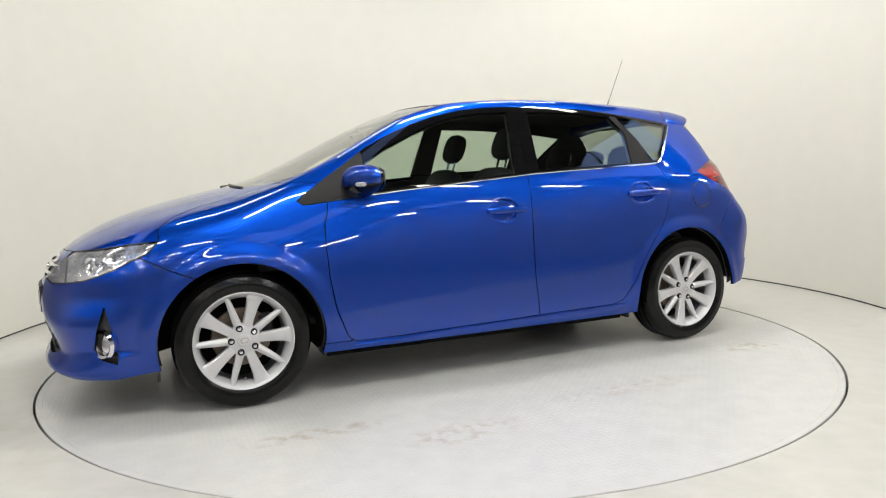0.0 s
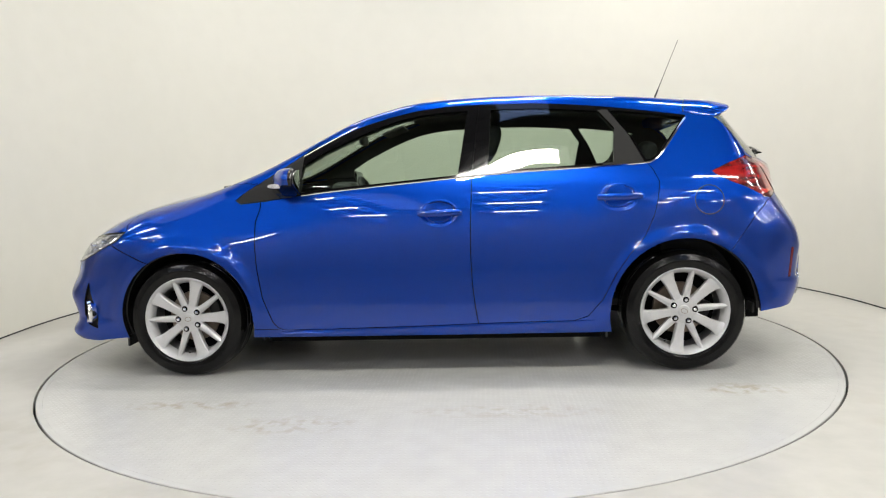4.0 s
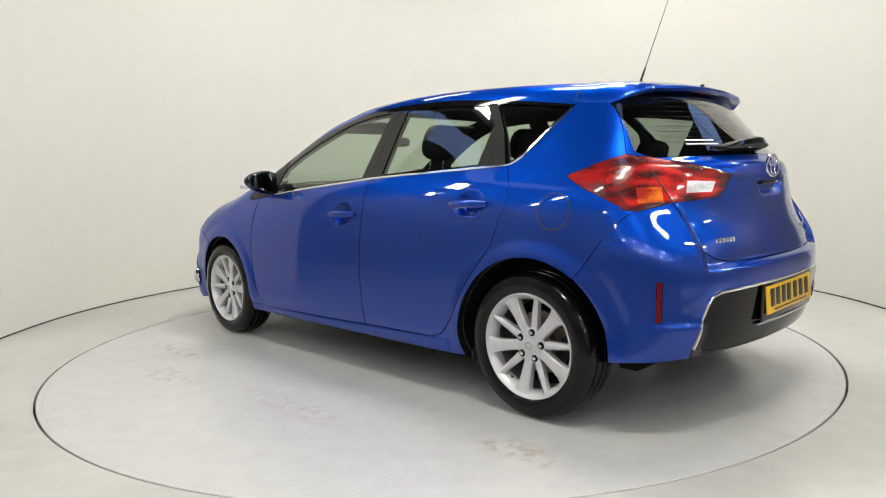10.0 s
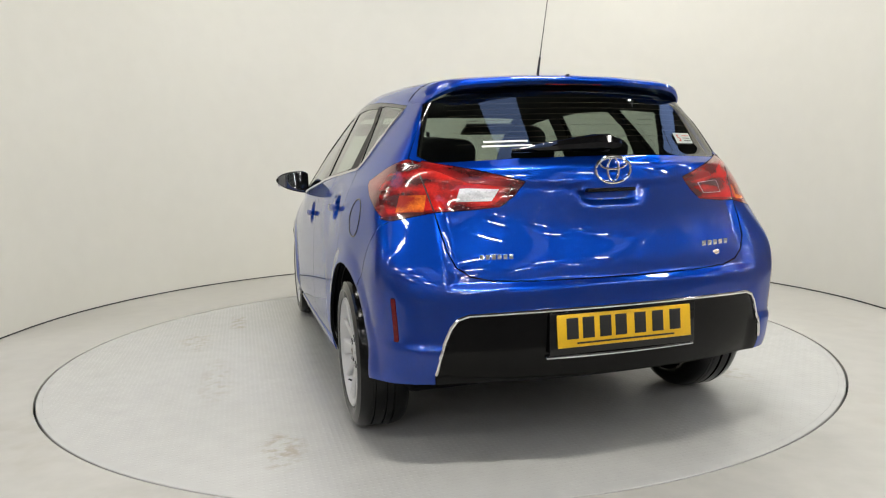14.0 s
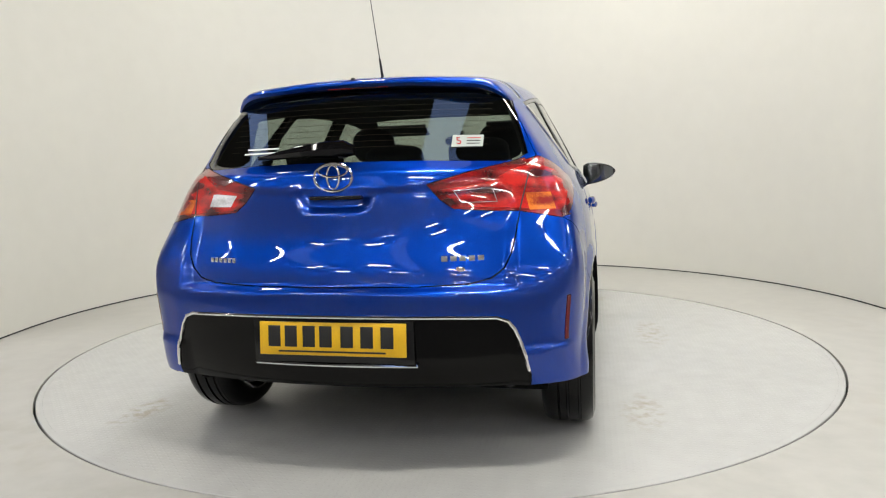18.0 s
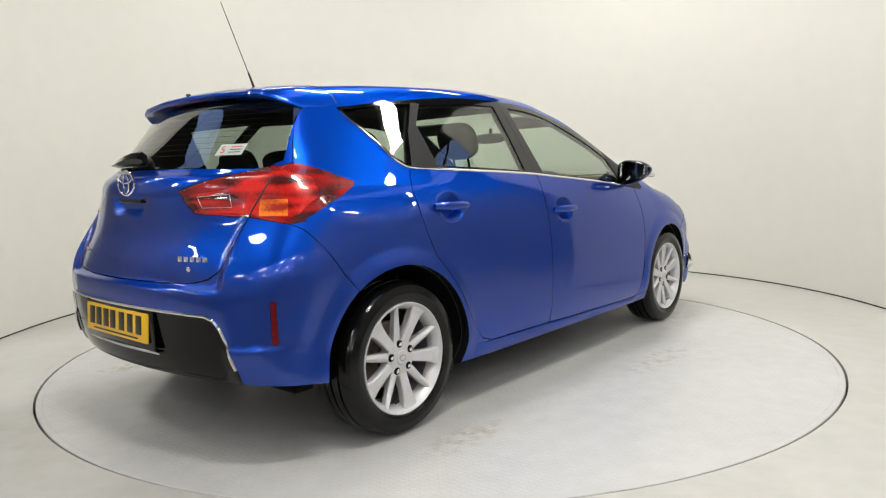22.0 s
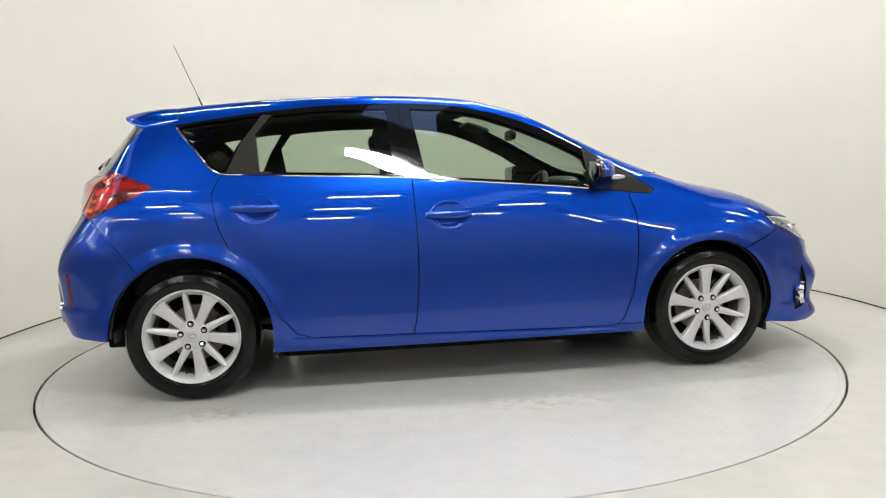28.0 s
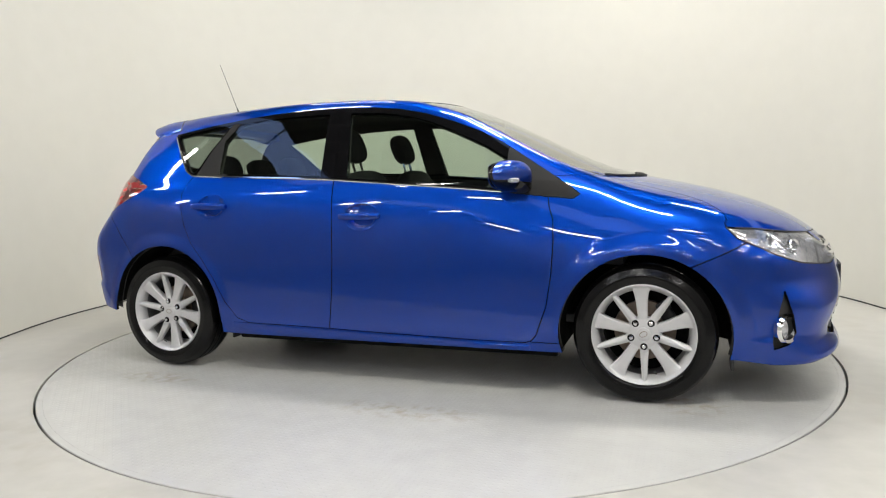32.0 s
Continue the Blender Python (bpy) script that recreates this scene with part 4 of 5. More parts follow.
def mirror_ring(u, grow=1.0, n=28):
    """Outline of the mirror housing across its arm: a teardrop that runs out to a point."""
    y = .803 + .216 * u
    h = .075 * (1 - u ** 2.3) ** .62 * (.8 + .2 * math.sin(math.pi / 2 * min(u / .18, 1))) * grow + .001
    zc = 1.018 + .018 * u
    ring = []
    for a in np.linspace(0, 2 * math.pi, n, endpoint=False):
        c, s = math.cos(a), math.sin(a)
        dx = (.108 * (1 - .45 * u) if c > 0 else .04) * math.copysign(abs(c) ** .7, c) * (h / .075) ** .55
        ring.append((.708 - .035 * u + dx, y, zc + h * math.copysign(abs(s) ** .8, s)))
    return ring


def mirror_shell(grow=1.0):
    return loft([mirror_ring(u, grow) for u in (0, .03, .08, .15, .25, .36, .48, .6, .7, .79, .87, .93, .97, .992, 1.0)])


def clipped(bm, at, no):
    bmesh.ops.bisect_plane(bm, geom=bm.verts[:] + bm.edges[:] + bm.faces[:], plane_co=at, plane_no=no, clear_outer=True)
    return bm


def mirror_glass():
    """A thin plate in the back of the housing."""
    rings = []
    for u in np.linspace(.06, .93, 13):
        r = mirror_ring(u, .84)
        zs = [q[2] for q in r]
        x = .708 - .035 * u - .0395 * (max(zs) - min(zs)) ** .55 / .126 ** .55 - .0045
        rings.append([(x, r[0][1], min(zs)), (x, r[0][1], max(zs)), (x + .006, r[0][1], max(zs)), (x + .006, r[0][1], min(zs))])
    return loft(rings)


def mirror_foot():
    return loft([[Vector((.74 + dx * 1.1, y, .985 + dz - .03 * (1 - u))) for dx, dz in ((.05, .0), (.02, .022), (-.045, .02), (-.06, -.004), (-.02, -.02), (.03, -.018))] for u, y in ((0, .80), (.5, .845), (1, .9))])


for s in (1, -1):
    shell = clipped(clipped(mirror_shell(), (.689, .9, 1), (-1, -.12, 0)), (.7, .91, 1.0), (0, .1, -1))
    m = part("door_mirror", shell if s > 0 else flip(shell), PAINT, car, "blue door mirror housing")
    low = mirror_shell(.985)
    part("mirror_base", low if s > 0 else flip(low), GLOSS_BLACK, m, "black rim and lower half of the mirror")
    part("mirror_glass", mirror_glass() if s > 0 else flip(mirror_glass()), DIM_MIRROR, m)
    part("mirror_foot", mirror_foot() if s > 0 else flip(mirror_foot()), BLACK, m, "black mirror foot")
    bm = blob((.752, .955, 1.004), (.05, .1, .024), 3, 16, 8, Matrix.Rotation(radians(-24), 3, "Z"))
    part("side_indicator", bm if s > 0 else flip(bm), REVERSE, m, "clear side indicator strip")

# painted sill below the doors
rings = []
for x in np.linspace(-.84, .795, 36):
    z, fade = .259 - .022 * x, float(step(-.84, -.74, x) * step(.795, .73, x))
    rings.append([(x, float(side_y(x, q)) + o, q) for q, o in ((z + .004, -.008), (z + .001, .001 + .003 * fade), (z - .005, .002 + .005 * fade), (.235, .003 + .008 * fade), (.213, .002 + .006 * fade), (.207, -.012))])
pair("sill", lambda: loft(rings), PAINT, car)

# fuel flap on the left flank only
ring = [at_side(-1.422 + .073 * math.cos(a), .877 + .073 * math.sin(a), -0.0004) for a in np.linspace(0, 2 * math.pi, 48, endpoint=False)]
part("fuel_flap_joint", tube(ring, 0.003, 6, closed=True), INK, car, "round joint of the fuel flap")

# tailgate spoiler
rings = []
for y in np.linspace(-.578, .578, 47):
    w = abs(y)
    x0 = float(np.interp(w, [p[1] for p in ROOF_END], [p[0] for p in ROOF_END]))
    xt = float(np.interp(w, (0, .2, .4, .47, .51, .545, .565, .578), (-1.685, -1.679, -1.655, -1.632, -1.603, -1.56, -1.52, -1.47)))
    zt = float(np.interp(w, (0, .2, .4, .46, .5, .53, .555, .578), (1.396, 1.3925, 1.382, 1.376, 1.363, 1.345, 1.325, 1.3)))
    z0 = float(top_skin(x0, w)) + .0015
    thin = 1 - .5 * float(step(.5, .578, w))
    up = [(x0, z0)]
    for u in (.3, .55, .8, .93):
        up.append((x0 + (xt - x0) * u, z0 + (zt - z0) * u + .01 * thin * math.sin(math.pi * u)))
    up += [(xt, zt - .004), (xt - .003, zt - .014 * thin), (xt + .008, zt - .026 * thin)]
    low = [(xt + (x0 - xt) * u, zt + (z0 - zt) * u - d * thin) for u, d in ((.25, .038), (.5, .055), (.8, .06))] + [(x0, z0 - .03)]
    rings.append([(x, y, z) for x, z in up + low])
spoiler = part("spoiler", loft(rings), PAINT, hatch)
for s in (1, -1):
    part("spoiler_joint", tube([(float(np.interp(y, [p[1] for p in ROOF_END], [p[0] for p in ROOF_END])), s * y, float(top_skin(float(np.interp(y, [p[1] for p in ROOF_END], [p[0] for p in ROOF_END])), y)) + .0008) for y in np.linspace(0, .578, 30)], .0026, 6), INK, hatch, "dark joint between roof and spoiler")
part("brake_light", box((.01, .24, .014), (-1.67, 0, 1.372), 0.003), RED_DEEP, spoiler, "narrow high brake light")
part("washer_jet", blob((-1.66, .02, 1.404), (.02, .014, .01)), BLACK, spoiler)

# heating wires on the rear window
for k in range(9):
    z = 1.14 + .022 * k
    part("heating_wire", tube([(rear_skin(y, z) + .004, y, z) for y in np.linspace(-.5, .5, 11)], .0008, 4), DISC, hatch, "thin brown heating wire")

# rear wiper
wiper = part("rear_wiper", loft([[(rear_skin(y, 1.125) - .03 - dx, y, z + dz) for dx, dz in ((0, -h), (.02, -h * .7), (.026, 0), (.016, h * .8), (0, h))] for y, z, h in ((-.06, 1.128, .016), (-.02, 1.134, .03), (.04, 1.134, .03), (.12, 1.13, .024), (.22, 1.122, .016), (.31, 1.115, .006))]), GLOSS_BLACK, hatch, "black rear wiper arm")
part("wiper_blade", tube([(rear_skin(y, 1.11) - .012, y, 1.113) for y in np.linspace(-.02, .33, 9)], .008, 6), RUBBER, wiper)
part("wiper_pivot", blob((rear_skin(.0, 1.12) - .012, -.01, 1.122), (.06, .05, .04), 2.5), BLACK, wiper)

# dark bar put in as the shade below the tailgate brow
part("brow_shade", box((.03, .19, .014), (rear_skin(0, .96) - .006, 0, .967), .004), GLOSS_BLACK, hatch, "black bar standing in for the shade in the hollow under the badge")

# badge and lettering, as plain shapes
bx = rear_skin(0, 1.037) - .004
part("badge", tube([(bx - .004, .068 * math.cos(a), 1.037 + .047 * math.sin(a)) for a in np.linspace(0, 2 * math.pi, 40, endpoint=False)], .0048, 8, closed=True), CHROME, hatch, "chrome oval badge")
part("badge_oval", tube([(bx - .004, .022 * math.cos(a), 1.037 + .04 * math.sin(a)) for a in np.linspace(0, 2 * math.pi, 32, endpoint=False)], .0038, 8, closed=True), CHROME, hatch)
part("badge_bar", tube([(bx - .004, .052 * math.cos(a), 1.058 + .02 * math.sin(a)) for a in np.linspace(0, 2 * math.pi, 32, endpoint=False)], .0038, 8, closed=True), CHROME, hatch)


def strip(y0, y1, z, h, count, name):
    w = (y1 - y0) / count
    for k in range(count):
        y = y0 + w * (k + .5)
        part(name, box((.005, abs(w) * .72, h), (rear_skin(y, z) - .001, y, z), .0012, Matrix.Rotation(-math.atan(.62 * y), 4, "Z")), CHROME, hatch)


strip(.495, .378, .753, .018, 6, "chrome_letter_bar")
strip(-.362, -.51, .757, .02, 5, "chrome_letter_bar")
part("trim_oval", blob((rear_skin(.43, .722) - .001, -.43, .722), (.006, .03, .02), 2.2), CHROME, hatch)


# split between the two halves of each tail lamp, and the pale edge of the red fog lens
for s in (1, -1):
    bm = tube([(rear_skin(y, z) - .0005, y, z) for y, z in ((.652, 1.088), (.64, 1.03), (.628, .97), (.616, .91))], .0028, 6)
    part("lamp_joint", bm if s > 0 else flip(bm), INK, car)
rim_y = [(-y, z) for y, z in WHITE_ZONE]
run = [(ya + (yb - ya) * u, za + (zb - za) * u) for (ya, za), (yb, zb) in zip(rim_y, rim_y[1:] + rim_y[:1]) for u in (0, .25, .5, .75)]
part("fog_lens_edge", tube([(rear_skin(y, z) - .0008, y, z) for y, z in run], .001, 5, closed=True), ALLOY, car, "thin pale edge round the fog lens")


# number plates, the marks as plain bars
def plate(x, z, y, lean, face, turn, parent):
    m = Matrix.Translation((x, y, z)) @ Matrix.Rotation(turn, 4, "Z") @ Matrix.Rotation(lean, 4, "Y")
    bm = box((.008, .52, .113), (0, 0, 0), .003)
    bm.transform(m)
    ob = part("number_plate", bm, face, parent, "yellow number plate with dark bars" if face is YELLOW else "white number plate with dark bars")
    for k in range(7):
        y0 = (-.195, -.125, -.055, .02, .08, .145, .205)[k]
        bm = box((.003, .044, .072), (-.0045 if x < 0 else .0045, y0, .008), .0008)
        bm.transform(m)
        part("mark_bar", bm, INK, ob)
    bm = box((.003, .38, .006), (-.0045 if x < 0 else .0045, 0, -.043), .0006)
    bm.transform(m)
    part("mark_line", bm, INK, ob)
    return ob


px0 = rear_skin(0, .5) - .006
plate(px0, .497, .0, radians(4), YELLOW, 0, rear_bumper)
part("plate_frame", box((.012, .57, .15), (px0 + .012, 0, .488), .004), GLOSS_BLACK, rear_bumper)
part("plate_step", tube([(rear_skin(y, .42) - .006, y, .405) for y in np.linspace(-.29, .29, 9)], .006, 6), CHROME, rear_bumper, "thin bright line below the plate")


def bent(y0, y1, z0, z1, out, thick, n=9):
    """A sheet that follows the curve of the nose."""
    return loft([[(front_skin(y, .5) + out, y, z0), (front_skin(y, .5) + out, y, z1), (front_skin(y, .5) + out - thick, y, z1), (front_skin(y, .5) + out - thick, y, z0)] for y in np.linspace(y0, y1, n)])


front_plate = part("number_plate", bent(-.26, .26, .445, .557, .005, .006), WHITE, car, "white number plate with dark bars", smooth=False)
for y0 in (-.205, -.145, -.08, -.02, .055, .125, .195):
    part("mark_bar", bent(y0 - .02, y0 + .02, .47, .542, .0065, .004, 3), INK, front_plate, smooth=False)
part("plate_frame", bent(-.27, .27, .438, .564, .003, .012), BLACK, car, smooth=False)

# chrome round the bumper insert
edge = [(y, z) for y, z in INSERT[2:]]
run = [(y, z) for y, z in edge if y > 0] + [(0.2, .572), (0, .573)]
run = run + [(-y, z) for y, z in run[-2::-1]]
path = []
for (ya, za), (yb, zb) in zip(run, run[1:]):
    for u in np.linspace(0, 1, 5, endpoint=False):
        y, z = ya + (yb - ya) * u, za + (zb - za) * u
        path.append((rear_skin(y, z) - .003, y, z))
part("insert_edge", tube(path, .006, 6), CHROME, rear_bumper, "thin chrome edge round the bumper insert")
part("exhaust_pipe", lathe([(.018, -.02), (.022, -.02), (.022, .1), (.018, .1)], 20, "X", closed=True), BLACK, car, "dark exhaust tail pipe").location = (-1.79, -.57, .3)

# grille bars, front badge, headlamp insides, fog lamps
for z in (.63, .665):
    part("grille_bar", tube([(front_skin(y, z) + .002, y, z) for y in np.linspace(-.42, .42, 15)], .007, 6, flat=1.4), CHROME, car, "chrome grille bar")
part("front_badge", tube([(front_skin(.05, .64) + .004 - .8 * max(.038 * math.sin(a), 0), .06 * math.cos(a), .64 + .038 * math.sin(a)) for a in np.linspace(0, 2 * math.pi, 32, endpoint=False)], .006, 8, closed=True), CHROME, car, "chrome oval badge")
for k in range(4):
    z = .295 + .035 * k
    part("intake_slat", tube([(front_skin(y, z) - .004, y, z) for y in np.linspace(-.45, .45, 11)], .006, 6), BLACK, car)


for s in (1, -1):
    for x, z, r in ((1.9, .682, .036), (1.8, .718, .026)):
        c0 = at_side(x, z, -.045)
        bm = lathe([(.0001, -.012), (r * .7, -.006), (r * .8, .012), (r, .016), (r, .004), (r * .85, -.02)], 28, "Y")
        bm.transform(Matrix.Translation(c0) @ Matrix.Rotation(radians(-52), 4, "Z"))
        part("headlamp_projector", bm if s > 0 else flip(bm), CHROME, car)
    rim_x = HEAD_LAMP + HEAD_LAMP[:1]
    run = [(xa + (xb - xa) * u, za + (zb - za) * u) for (xa, za), (xb, zb) in zip(rim_x, rim_x[1:]) for u in (0, .34, .67)]
    bm = tube([at_side(x, z, .0) for x, z in run if x < 2.03], .0035, 6)
    part("headlamp_bezel", bm if s > 0 else flip(bm), INK, car, "thin black edge of the headlamp")
    c0 = at_side(1.878, .352, -.004)
    turn = Matrix.Translation(c0) @ Matrix.Rotation(radians(-50), 4, "Z")
    bm = lathe([(.042, -.022), (.06, -.022), (.067, .0), (.06, .016), (.049, .01)], 32, "Y", closed=True)
    bm.transform(turn)
    part("fog_lamp_ring", bm if s > 0 else flip(bm), CHROME, car, "chrome fog lamp ring")
    bm = lathe([(.0001, -.004), (.042, -.012), (.042, -.02), (.0001, -.02)], 28, "Y")
    bm.transform(turn)
    part("fog_lamp_glass", bm if s > 0 else flip(bm), REVERSE, car)

# aerial
base = Vector((-1.335, 0, float(top_z(-1.335, 0))))
tip = Vector((-1.487, 0.005, 1.815))
part("aerial_base", blob(base + Vector((-.005, 0, .006)), (.055, .03, .022), 2.4), BLACK, car)
part("aerial_mast", tube([base, base + (tip - base) * .22, base + (tip - base) * .23, tip], [.0065, .0045, .0022, .0016], 8), BLACK, car, "thin black aerial mast")

# front wipers
for y0, y1 in ((.42, -.12), (-.08, -.6)):
    pts = []
    for u in np.linspace(0, 1, 9):
        y = y0 + (y1 - y0) * u
        x = 1.27 - .3 * y * y - .05 * u
        pts.append((x, y, float(top_skin(x, y)) + .004))
    part("windscreen_wiper", tube(pts, .006, 6), BLACK, car)


# ---- wheels ----
def make_wheel():
    """Axis along y, the outer face towards +y, centre in the hub."""
    wheel = thing("wheel", "", "")
    prof = [(.206, -.085), (.222, -.098), (.262, -.103), (.292, -.096), (.304, -.082), (.3105, -.06), (.312, -.03)]
    for g in (-.045, 0.0, .045):
        prof += [(.312, g - .006), (.306, g - .004), (.306, g + .004), (.312, g + .006)]
    prof = [q for q in prof if q[1] != -.03 or q[0] == .312]
    prof += [(.3105, .06), (.304, .082), (.297, .091), (.294, .0955), (.268, .1025), (.262, .1045), (.256, .1035), (.24, .101), (.23, .098), (.224, .09), (.21, .08)]
    part("tyre", lathe(prof, 96, "Y"), RUBBER, wheel, "black rubber tyre with grooved tread")
    rim = lathe([(.2, -.09), (.204, -.09), (.21, .06), (.217, .084), (.2255, .092), (.225, .097), (.2215, .0985), (.2165, .093), (.211, .08), (.2, .03), (.192, -.06), (.2, -.09)], 80, "Y")
    part("rim", rim, BARREL, wheel, "alloy rim barrel, its shade put into a darker colour")
    part("rim_lip", lathe([(.193, .04), (.199, .07), (.2125, .09), (.2215, .099), (.2255, .0975), (.226, .092), (.218, .078), (.206, .04)], 80, "Y", closed=True), ALLOY, wheel, "bright silver rim lip")
    hub = lathe([(.0001, .078), (.028, .078), (.03, .074), (.034, .073), (.06, .0715), (.074, .067), (.079, .05), (.07, .02), (.0001, .02)], 48, "Y")
    part("hub", hub, ALLOY, wheel)
    cap = lathe([(.0001, .0815), (.02, .081), (.027, .0785), (.028, .076), (.0001, .076)], 32, "Y")
    part("centre_cap", cap, ALLOY, wheel)
    part("cap_badge", tube([(.017 * math.cos(a), .0815, .0115 * math.sin(a)) for a in np.linspace(0, 2 * math.pi, 20, endpoint=False)], .0014, 5, closed=True), DISC, wheel)
    for k in range(10):
        wide = k % 2 == 0
        a = radians(43 + 36 * k - 1)
        rings = []
        for u in np.linspace(0, 1, 13):
            r = .045 + (.216 - .045) * u
            if wide:
                w, ccw = float(np.interp(r, (.045, .09, .15, .185, .2, .216), (.02, .0215, .0255, .031, .037, .049))), float(np.interp(r, (.18, .2, .216), (0, .001, .006)))
            else:
                w, ccw = float(np.interp(r, (.045, .09, .15, .216), (.019, .0175, .0145, .0105))), .006 * u
            top = .068 + .0215 * u ** 1.1
            base_y = .03 + .03 * u
            edge = top - (.005 if wide else .009)
            ring = [(-w + ccw, base_y), (-w + ccw, edge), (-w * (.8 if wide else .22) + ccw, top), (w * (.8 if wide else .22) + ccw, top), (w + ccw, edge), (w + ccw, base_y)]
            rings.append([(r * math.cos(a) - q * math.sin(a), y, r * math.sin(a) + q * math.cos(a)) for q, y in ring])
        part("spoke", loft(rings), ALLOY, wheel)
    for k in range(5):
        a = radians(79 + 72 * k)
        bm = lathe([(.0001, .08), (.006, .08), (.0088, .078), (.0092, .06), (.0001, .06)], 12, "Y")
        bmesh.ops.translate(bm, vec=(.057 * math.cos(a), 0, .057 * math.sin(a)), verts=bm.verts)
        part("wheel_nut", bm, CHROME, wheel)
        # raised black ring: the shade of the nut's recess put in as colour
        bm = lathe([(.0094, .0735), (.0148, .074), (.016, .07), (.0094, .066)], 20, "Y", closed=True)
        bmesh.ops.translate(bm, vec=(.057 * math.cos(a), 0, .057 * math.sin(a)), verts=bm.verts)
        part("nut_shade", bm, LINER, wheel)
    part("brake_disc", lathe([(.0001, .0), (.075, .004), (.08, -.012), (.135, -.012), (.137, -.03), (.08, -.034), (.0001, -.034)], 48, "Y"), DISC, wheel, "worn steel brake disc")
    part("caliper", box((.06, .05, .13), (-.12, -.02, .02), .012), BLACK, wheel)
    part("backing", lathe([(.0001, -.05), (.19, -.05), (.19, -.055), (.0001, -.055)], 40, "Y"), LINER, wheel)
    a = radians(-80)
    part("valve", tube([(.185 * math.cos(a), .07, .185 * math.sin(a)), (.172 * math.cos(a), .088, .172 * math.sin(a))], .004, 8), BLACK, wheel)
    return wheel


first = make_wheel()
first.parent = car
first.location = (1.3, .762, .312)
places = [((-1.297, .762, .312), 0, -22), ((1.3, -.762, .312), 180, 27), ((-1.297, -.762, .312), 180, -3)]
for at, rz, spin in places:
    w = copy_thing(first, Matrix.Translation(at) @ Matrix.Rotation(radians(rz), 4, "Z") @ Matrix.Rotation(radians(spin), 4, "Y"))
    w.parent = car
first.rotation_euler = (0, radians(8), 0)


def arch(x, z, r):
    """A closed dark well round a wheel."""
    return lathe([(.0001, .45), (r, .45), (r, .85), (r + .012, .855), (r + .012, .44), (.0001, .44)], 56, "Y")


for x, z, r in ((1.3, .3, .374), (-1.297, .308, .386)):
    for s in (1, -1):
        bm = arch(x, z, r)
        bmesh.ops.translate(bm, vec=(x, 0, z), verts=bm.verts)
        for v in bm.verts:
            v.co.y = min(v.co.y, float(side_y(v.co.x, max(v.co.z, .25))) - .014)
        gone_v = [v for v in bm.verts if v.co.z < (.19 if x > 0 else .215 if v.co.x > -1.3 else .31)]
        bmesh.ops.delete(bm, geom=gone_v, context="VERTS")
        part("wheel_well", bm if s > 0 else flip(bm), LINER, car, "black wheel arch liner")
# the middle block hangs low to deepen the shade under the car
for x0, x1, w in ((-1.82, -1.7, .45), (-1.7, -.88, .44), (-.9, .9, .735), (.88, 1.72, .44), (1.7, 2.0, .62)):
    part("underbody", box((x1 - x0, w * 2, .13 if abs(x0) < 1.6 and abs(x1) < 1.6 else .06), ((x0 + x1) / 2, 0, .222 if abs(x0) < 1.6 and abs(x1) < 1.6 else .35), .01), LINER, car, "dark underbody block that also keeps light from under the car")
# added block that shuts the bright gap behind the rear wheels
part("underbody", box((.09, 1.4, .11), (-1.68, 0, .3), .01), LINER, car, "dark underbody block that also keeps light from under the car")
part("silencer", blob((-1.62, -.2, .33), (.3, .62, .14), 4), LINER, car, "dark exhaust silencer")
for s in (1, -1):
    for x, z, h in ((.915, .2, .05), (-.915, .2, .07), (-1.665, .31, .05), (1.668, .185, .06)):
        part("mud_flap", box((.012, .12, h), (x, s * .72, z), .003), BLACK, car)

# ---- cabin ----
def seat(y, x):
    s = part("seat", blob((x, y, .52), (.52, .5, .2), 4), FABRIC, car, "dark fabric seat")
    turn = Matrix.Rotation(radians(-19), 3, "Y")
    part("backrest", blob((x - .28, y, .775), (.15, .48, .62), 4, turn=turn), FABRIC, s)
    part("headrest", blob((x - .435, y, 1.215), (.1, .25, .2), 2.8, turn=turn), FABRIC, s)
    for d in (-.05, .05):
        part("headrest_post", tube([(x - .385, y + d, 1.03), (x - .42, y + d, 1.15)], .007, 6), CHROME, s)
    return s


for y in (.37, -.37):
    seat(y, .1)
bench = part("rear_bench", blob((-.8, 0, .55), (.5, 1.2, .2), 4), FABRIC, car, "dark fabric rear bench")
turn = Matrix.Rotation(radians(-22), 3, "Y")
part("backrest", blob((-1.08, 0, .8), (.14, 1.22, .58), 5, turn=turn), FABRIC, bench)
for y in (.38, 0, -.38):
    part("headrest", blob((-1.2, y, 1.12 - (.02 if y == 0 else 0)), (.09, .27, .15), 3.2, turn=turn), FABRIC, bench)
dash = part("dashboard", loft([[(x, y, z) for x, z in ((.62, .62), (.6, .8), (.66, .93), (.78, .96), (1.1, .93), (1.2, .9), (1.2, .6))] for y in np.linspace(-.7, .7, 9)]), CABIN, car, "dark dashboard")
part("instrument_hood", blob((.66, -.37, .965), (.16, .34, .1), 3), CABIN, dash)
tilt = Matrix.Translation((.47, -.37, .87)) @ Matrix.Rotation(radians(-62), 4, "Y")
wheel_pts = [tilt @ Vector((.185 * math.cos(a), .185 * math.sin(a), 0)) for a in np.linspace(0, 2 * math.pi, 40, endpoint=False)]
sw = part("steering_wheel", tube(wheel_pts, .016, 8, closed=True), CABIN, car, "black steering wheel")
bm = blob((0, 0, -.02), (.13, .15, .06), 3)
bm.transform(tilt)
part("wheel_boss", bm, CABIN, sw)
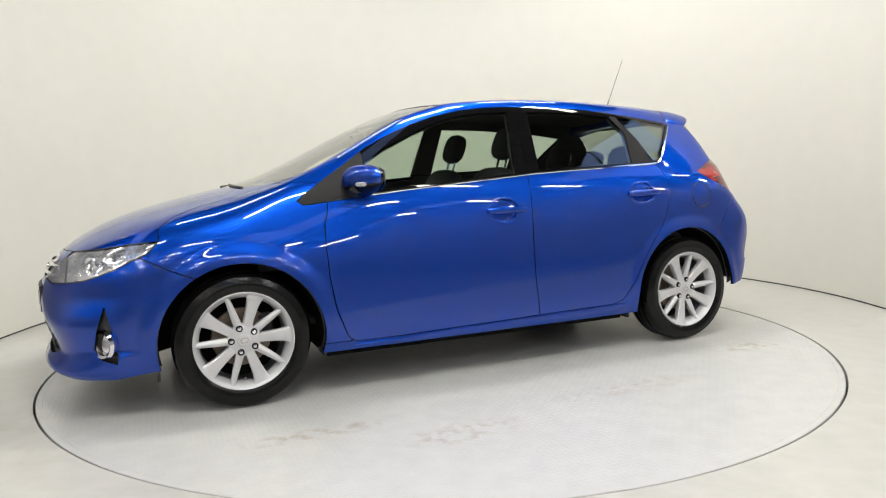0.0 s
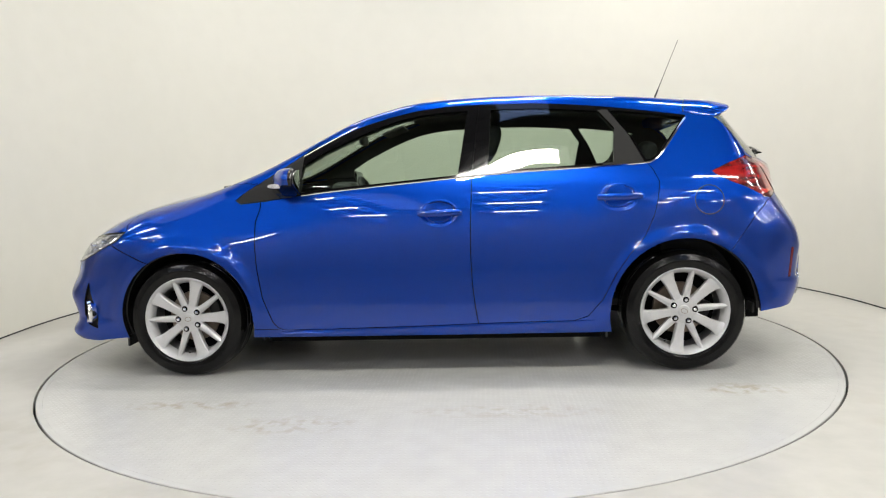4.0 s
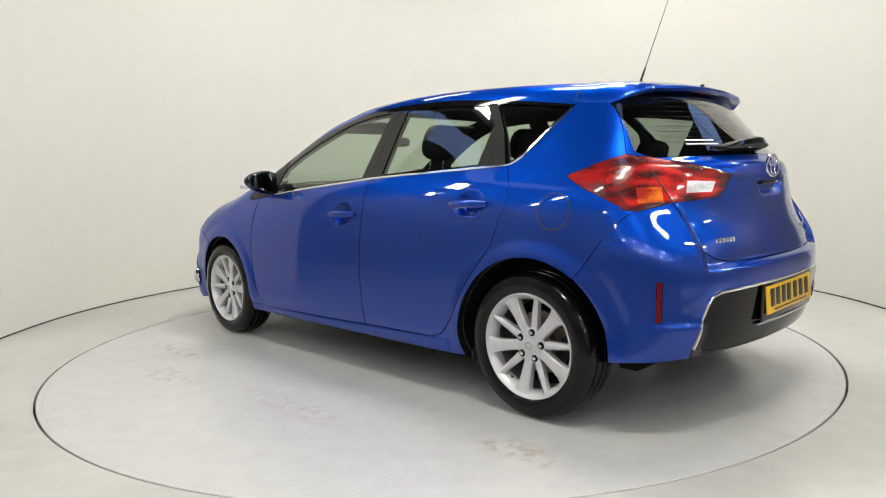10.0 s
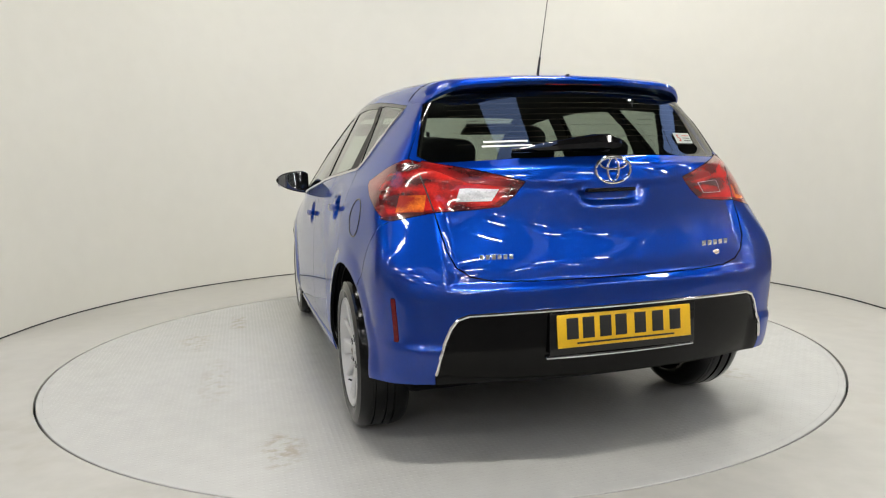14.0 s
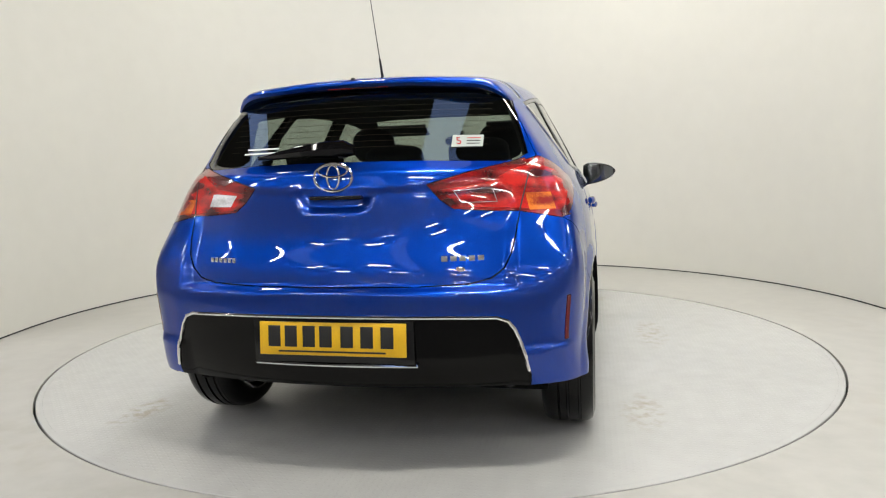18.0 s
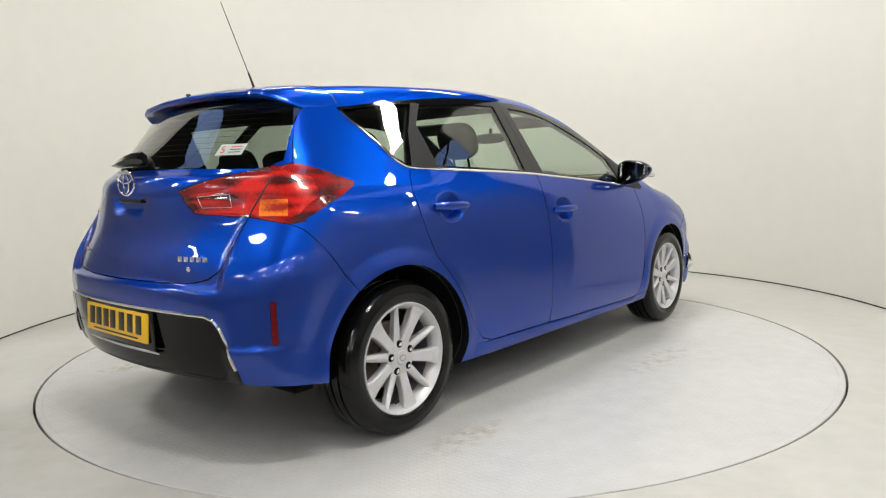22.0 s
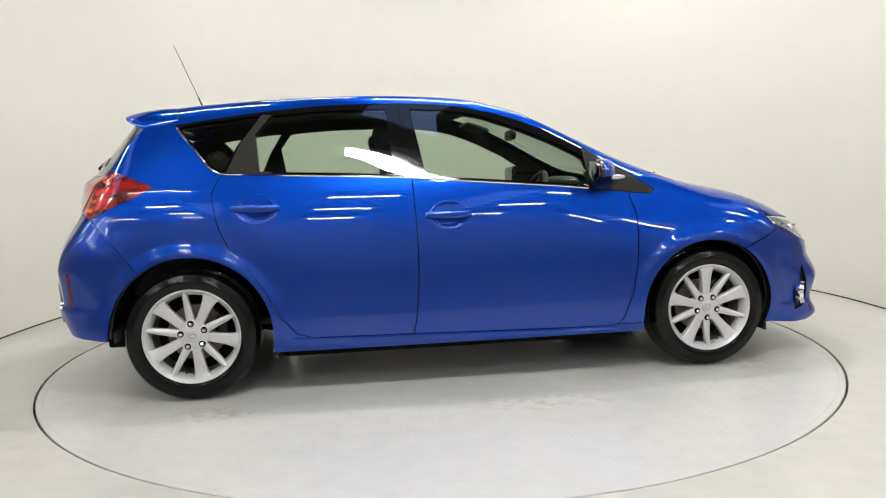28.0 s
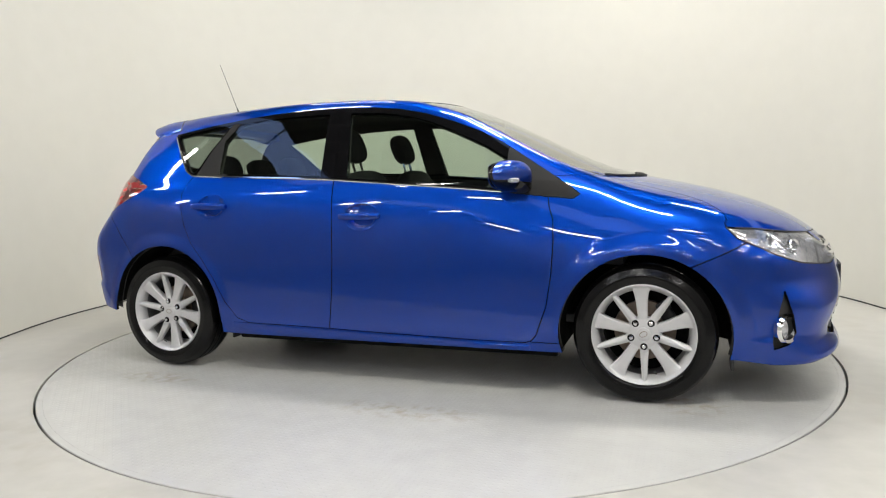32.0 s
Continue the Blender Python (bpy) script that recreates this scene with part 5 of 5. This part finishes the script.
for a in (0.2, math.pi - .2, -math.pi / 2):
    part("wheel_spoke", tube([tilt @ Vector((.04 * math.cos(a + math.pi / 2), .04 * math.sin(a + math.pi / 2), -.01)), tilt @ Vector((.18 * math.cos(a + math.pi / 2), .18 * math.sin(a + math.pi / 2), 0))], .014, 6), CABIN, sw)
part("steering_column", tube([tilt @ Vector((0, 0, -.02)), (.72, -.37, .76)], .04, 10), CABIN, sw)
mir = part("rear_view_mirror", blob((.46, 0, 1.27), (.035, .23, .065), 3.5), BLACK, car, "black rear-view mirror")
part("mirror_stem", tube([(.47, 0, 1.333), (.465, 0, 1.28)], .012, 8), BLACK, mir)
for y in (.37, -.37):
    part("sun_visor", box((.15, .34, .02), (.3, y, 1.34), .008, Matrix.Rotation(radians(20), 4, "Y")), HEADLINER, car)
part("parcel_shelf", box((.42, 1.05, .03), (-1.45, 0, 1.0), .01), CABIN, car)
part("boot_lining", box((.5, 1.05, .5), (-1.5, 0, .72), .03), CABIN, car)
part("cabin_floor", box((2.3, 1.3, .04), (-.05, 0, .33), .01), CABIN, car)
part("console", box((.8, .2, .28), (.25, 0, .5), .04), CABIN, car)

# stickers on the rear window
def stick(y, z, w, h, out, name, mat, parent, label=""):
    """A flat label that lies on the inside of the rear glass."""
    bm = bmesh.new()
    q = [bm.verts.new((rear_skin(yy, zz) - out, yy, zz)) for yy, zz in ((y - w / 2, z - h / 2), (y + w / 2, z - h / 2), (y + w / 2, z + h / 2), (y - w / 2, z + h / 2))]
    f = bm.faces.new(q)
    made = bmesh.ops.extrude_face_region(bm, geom=[f])["geom"]
    bmesh.ops.translate(bm, vec=(.0006, 0, 0), verts=[v for v in made if isinstance(v, bmesh.types.BMVert)])
    bmesh.ops.recalc_face_normals(bm, faces=bm.faces)
    return part(name, bm, mat, parent, label, smooth=False)


st = stick(-.43, 1.153, .104, .042, .004, "window_sticker", STICKER, hatch, "pale sticker with a red figure five")
curve = bpy.data.curves.new("five", "FONT")
curve.body, curve.size, curve.extrude, curve.align_x, curve.align_y = "5", .046, .0004, "CENTER", "CENTER"
txt = bpy.data.objects.new("five", curve)
mesh = bpy.data.meshes.new_from_object(txt)
bpy.data.objects.remove(txt)
mesh.materials.append(RED_INK)
five = new("sticker_figure", mesh)
five.parent = st
fy, fz = -.401, 1.152
ey = Vector((rear_skin(fy - .01, fz) - rear_skin(fy + .01, fz), -.02, 0)).normalized()
ez = Vector((rear_skin(fy, fz + .01) - rear_skin(fy, fz - .01), 0, .02)).normalized()
en = ey.cross(ez).normalized()
ez = en.cross(ey)
five.matrix_local = Matrix(((ey.x, ez.x, en.x, rear_skin(fy, fz) - .0068), (ey.y, ez.y, en.y, fy), (ey.z, ez.z, en.z, fz), (0, 0, 0, 1)))
for k in range(3):
    stick(-.45, 1.163 - .01 * k, .045, .003, .0055, "sticker_line", RED_INK if k == 0 else INK, st)
for k, w in ((0, .15), (1, .17)):
    stick(.335, 1.148 - .016 * k, w, .006, .003, "dealer_line", WHITE, hatch, "thin white printed line")

# ---- motion ----
# the turn in degrees over seconds, nearly even at seven degrees a second
TURN = (-1.00711025e-06, 6.72749716e-05, -0.000826871619, -0.0196765777, -6.65381502, 203.133327)


def motions():
    rows_table, rows_car = [], []
    for k in range(33):
        a = sum(c * k ** (5 - i) for i, c in enumerate(TURN))
        rows_table.append((float(k), pose(0, 0, 0, 0, 0, a)))
        rows_car.append((float(k), pose(0, 0, 0, 0, 0, a) @ pose(-0.004, -0.085, 0)))
    walk(turntable, rows_table)
    walk(car, rows_car)


motions()
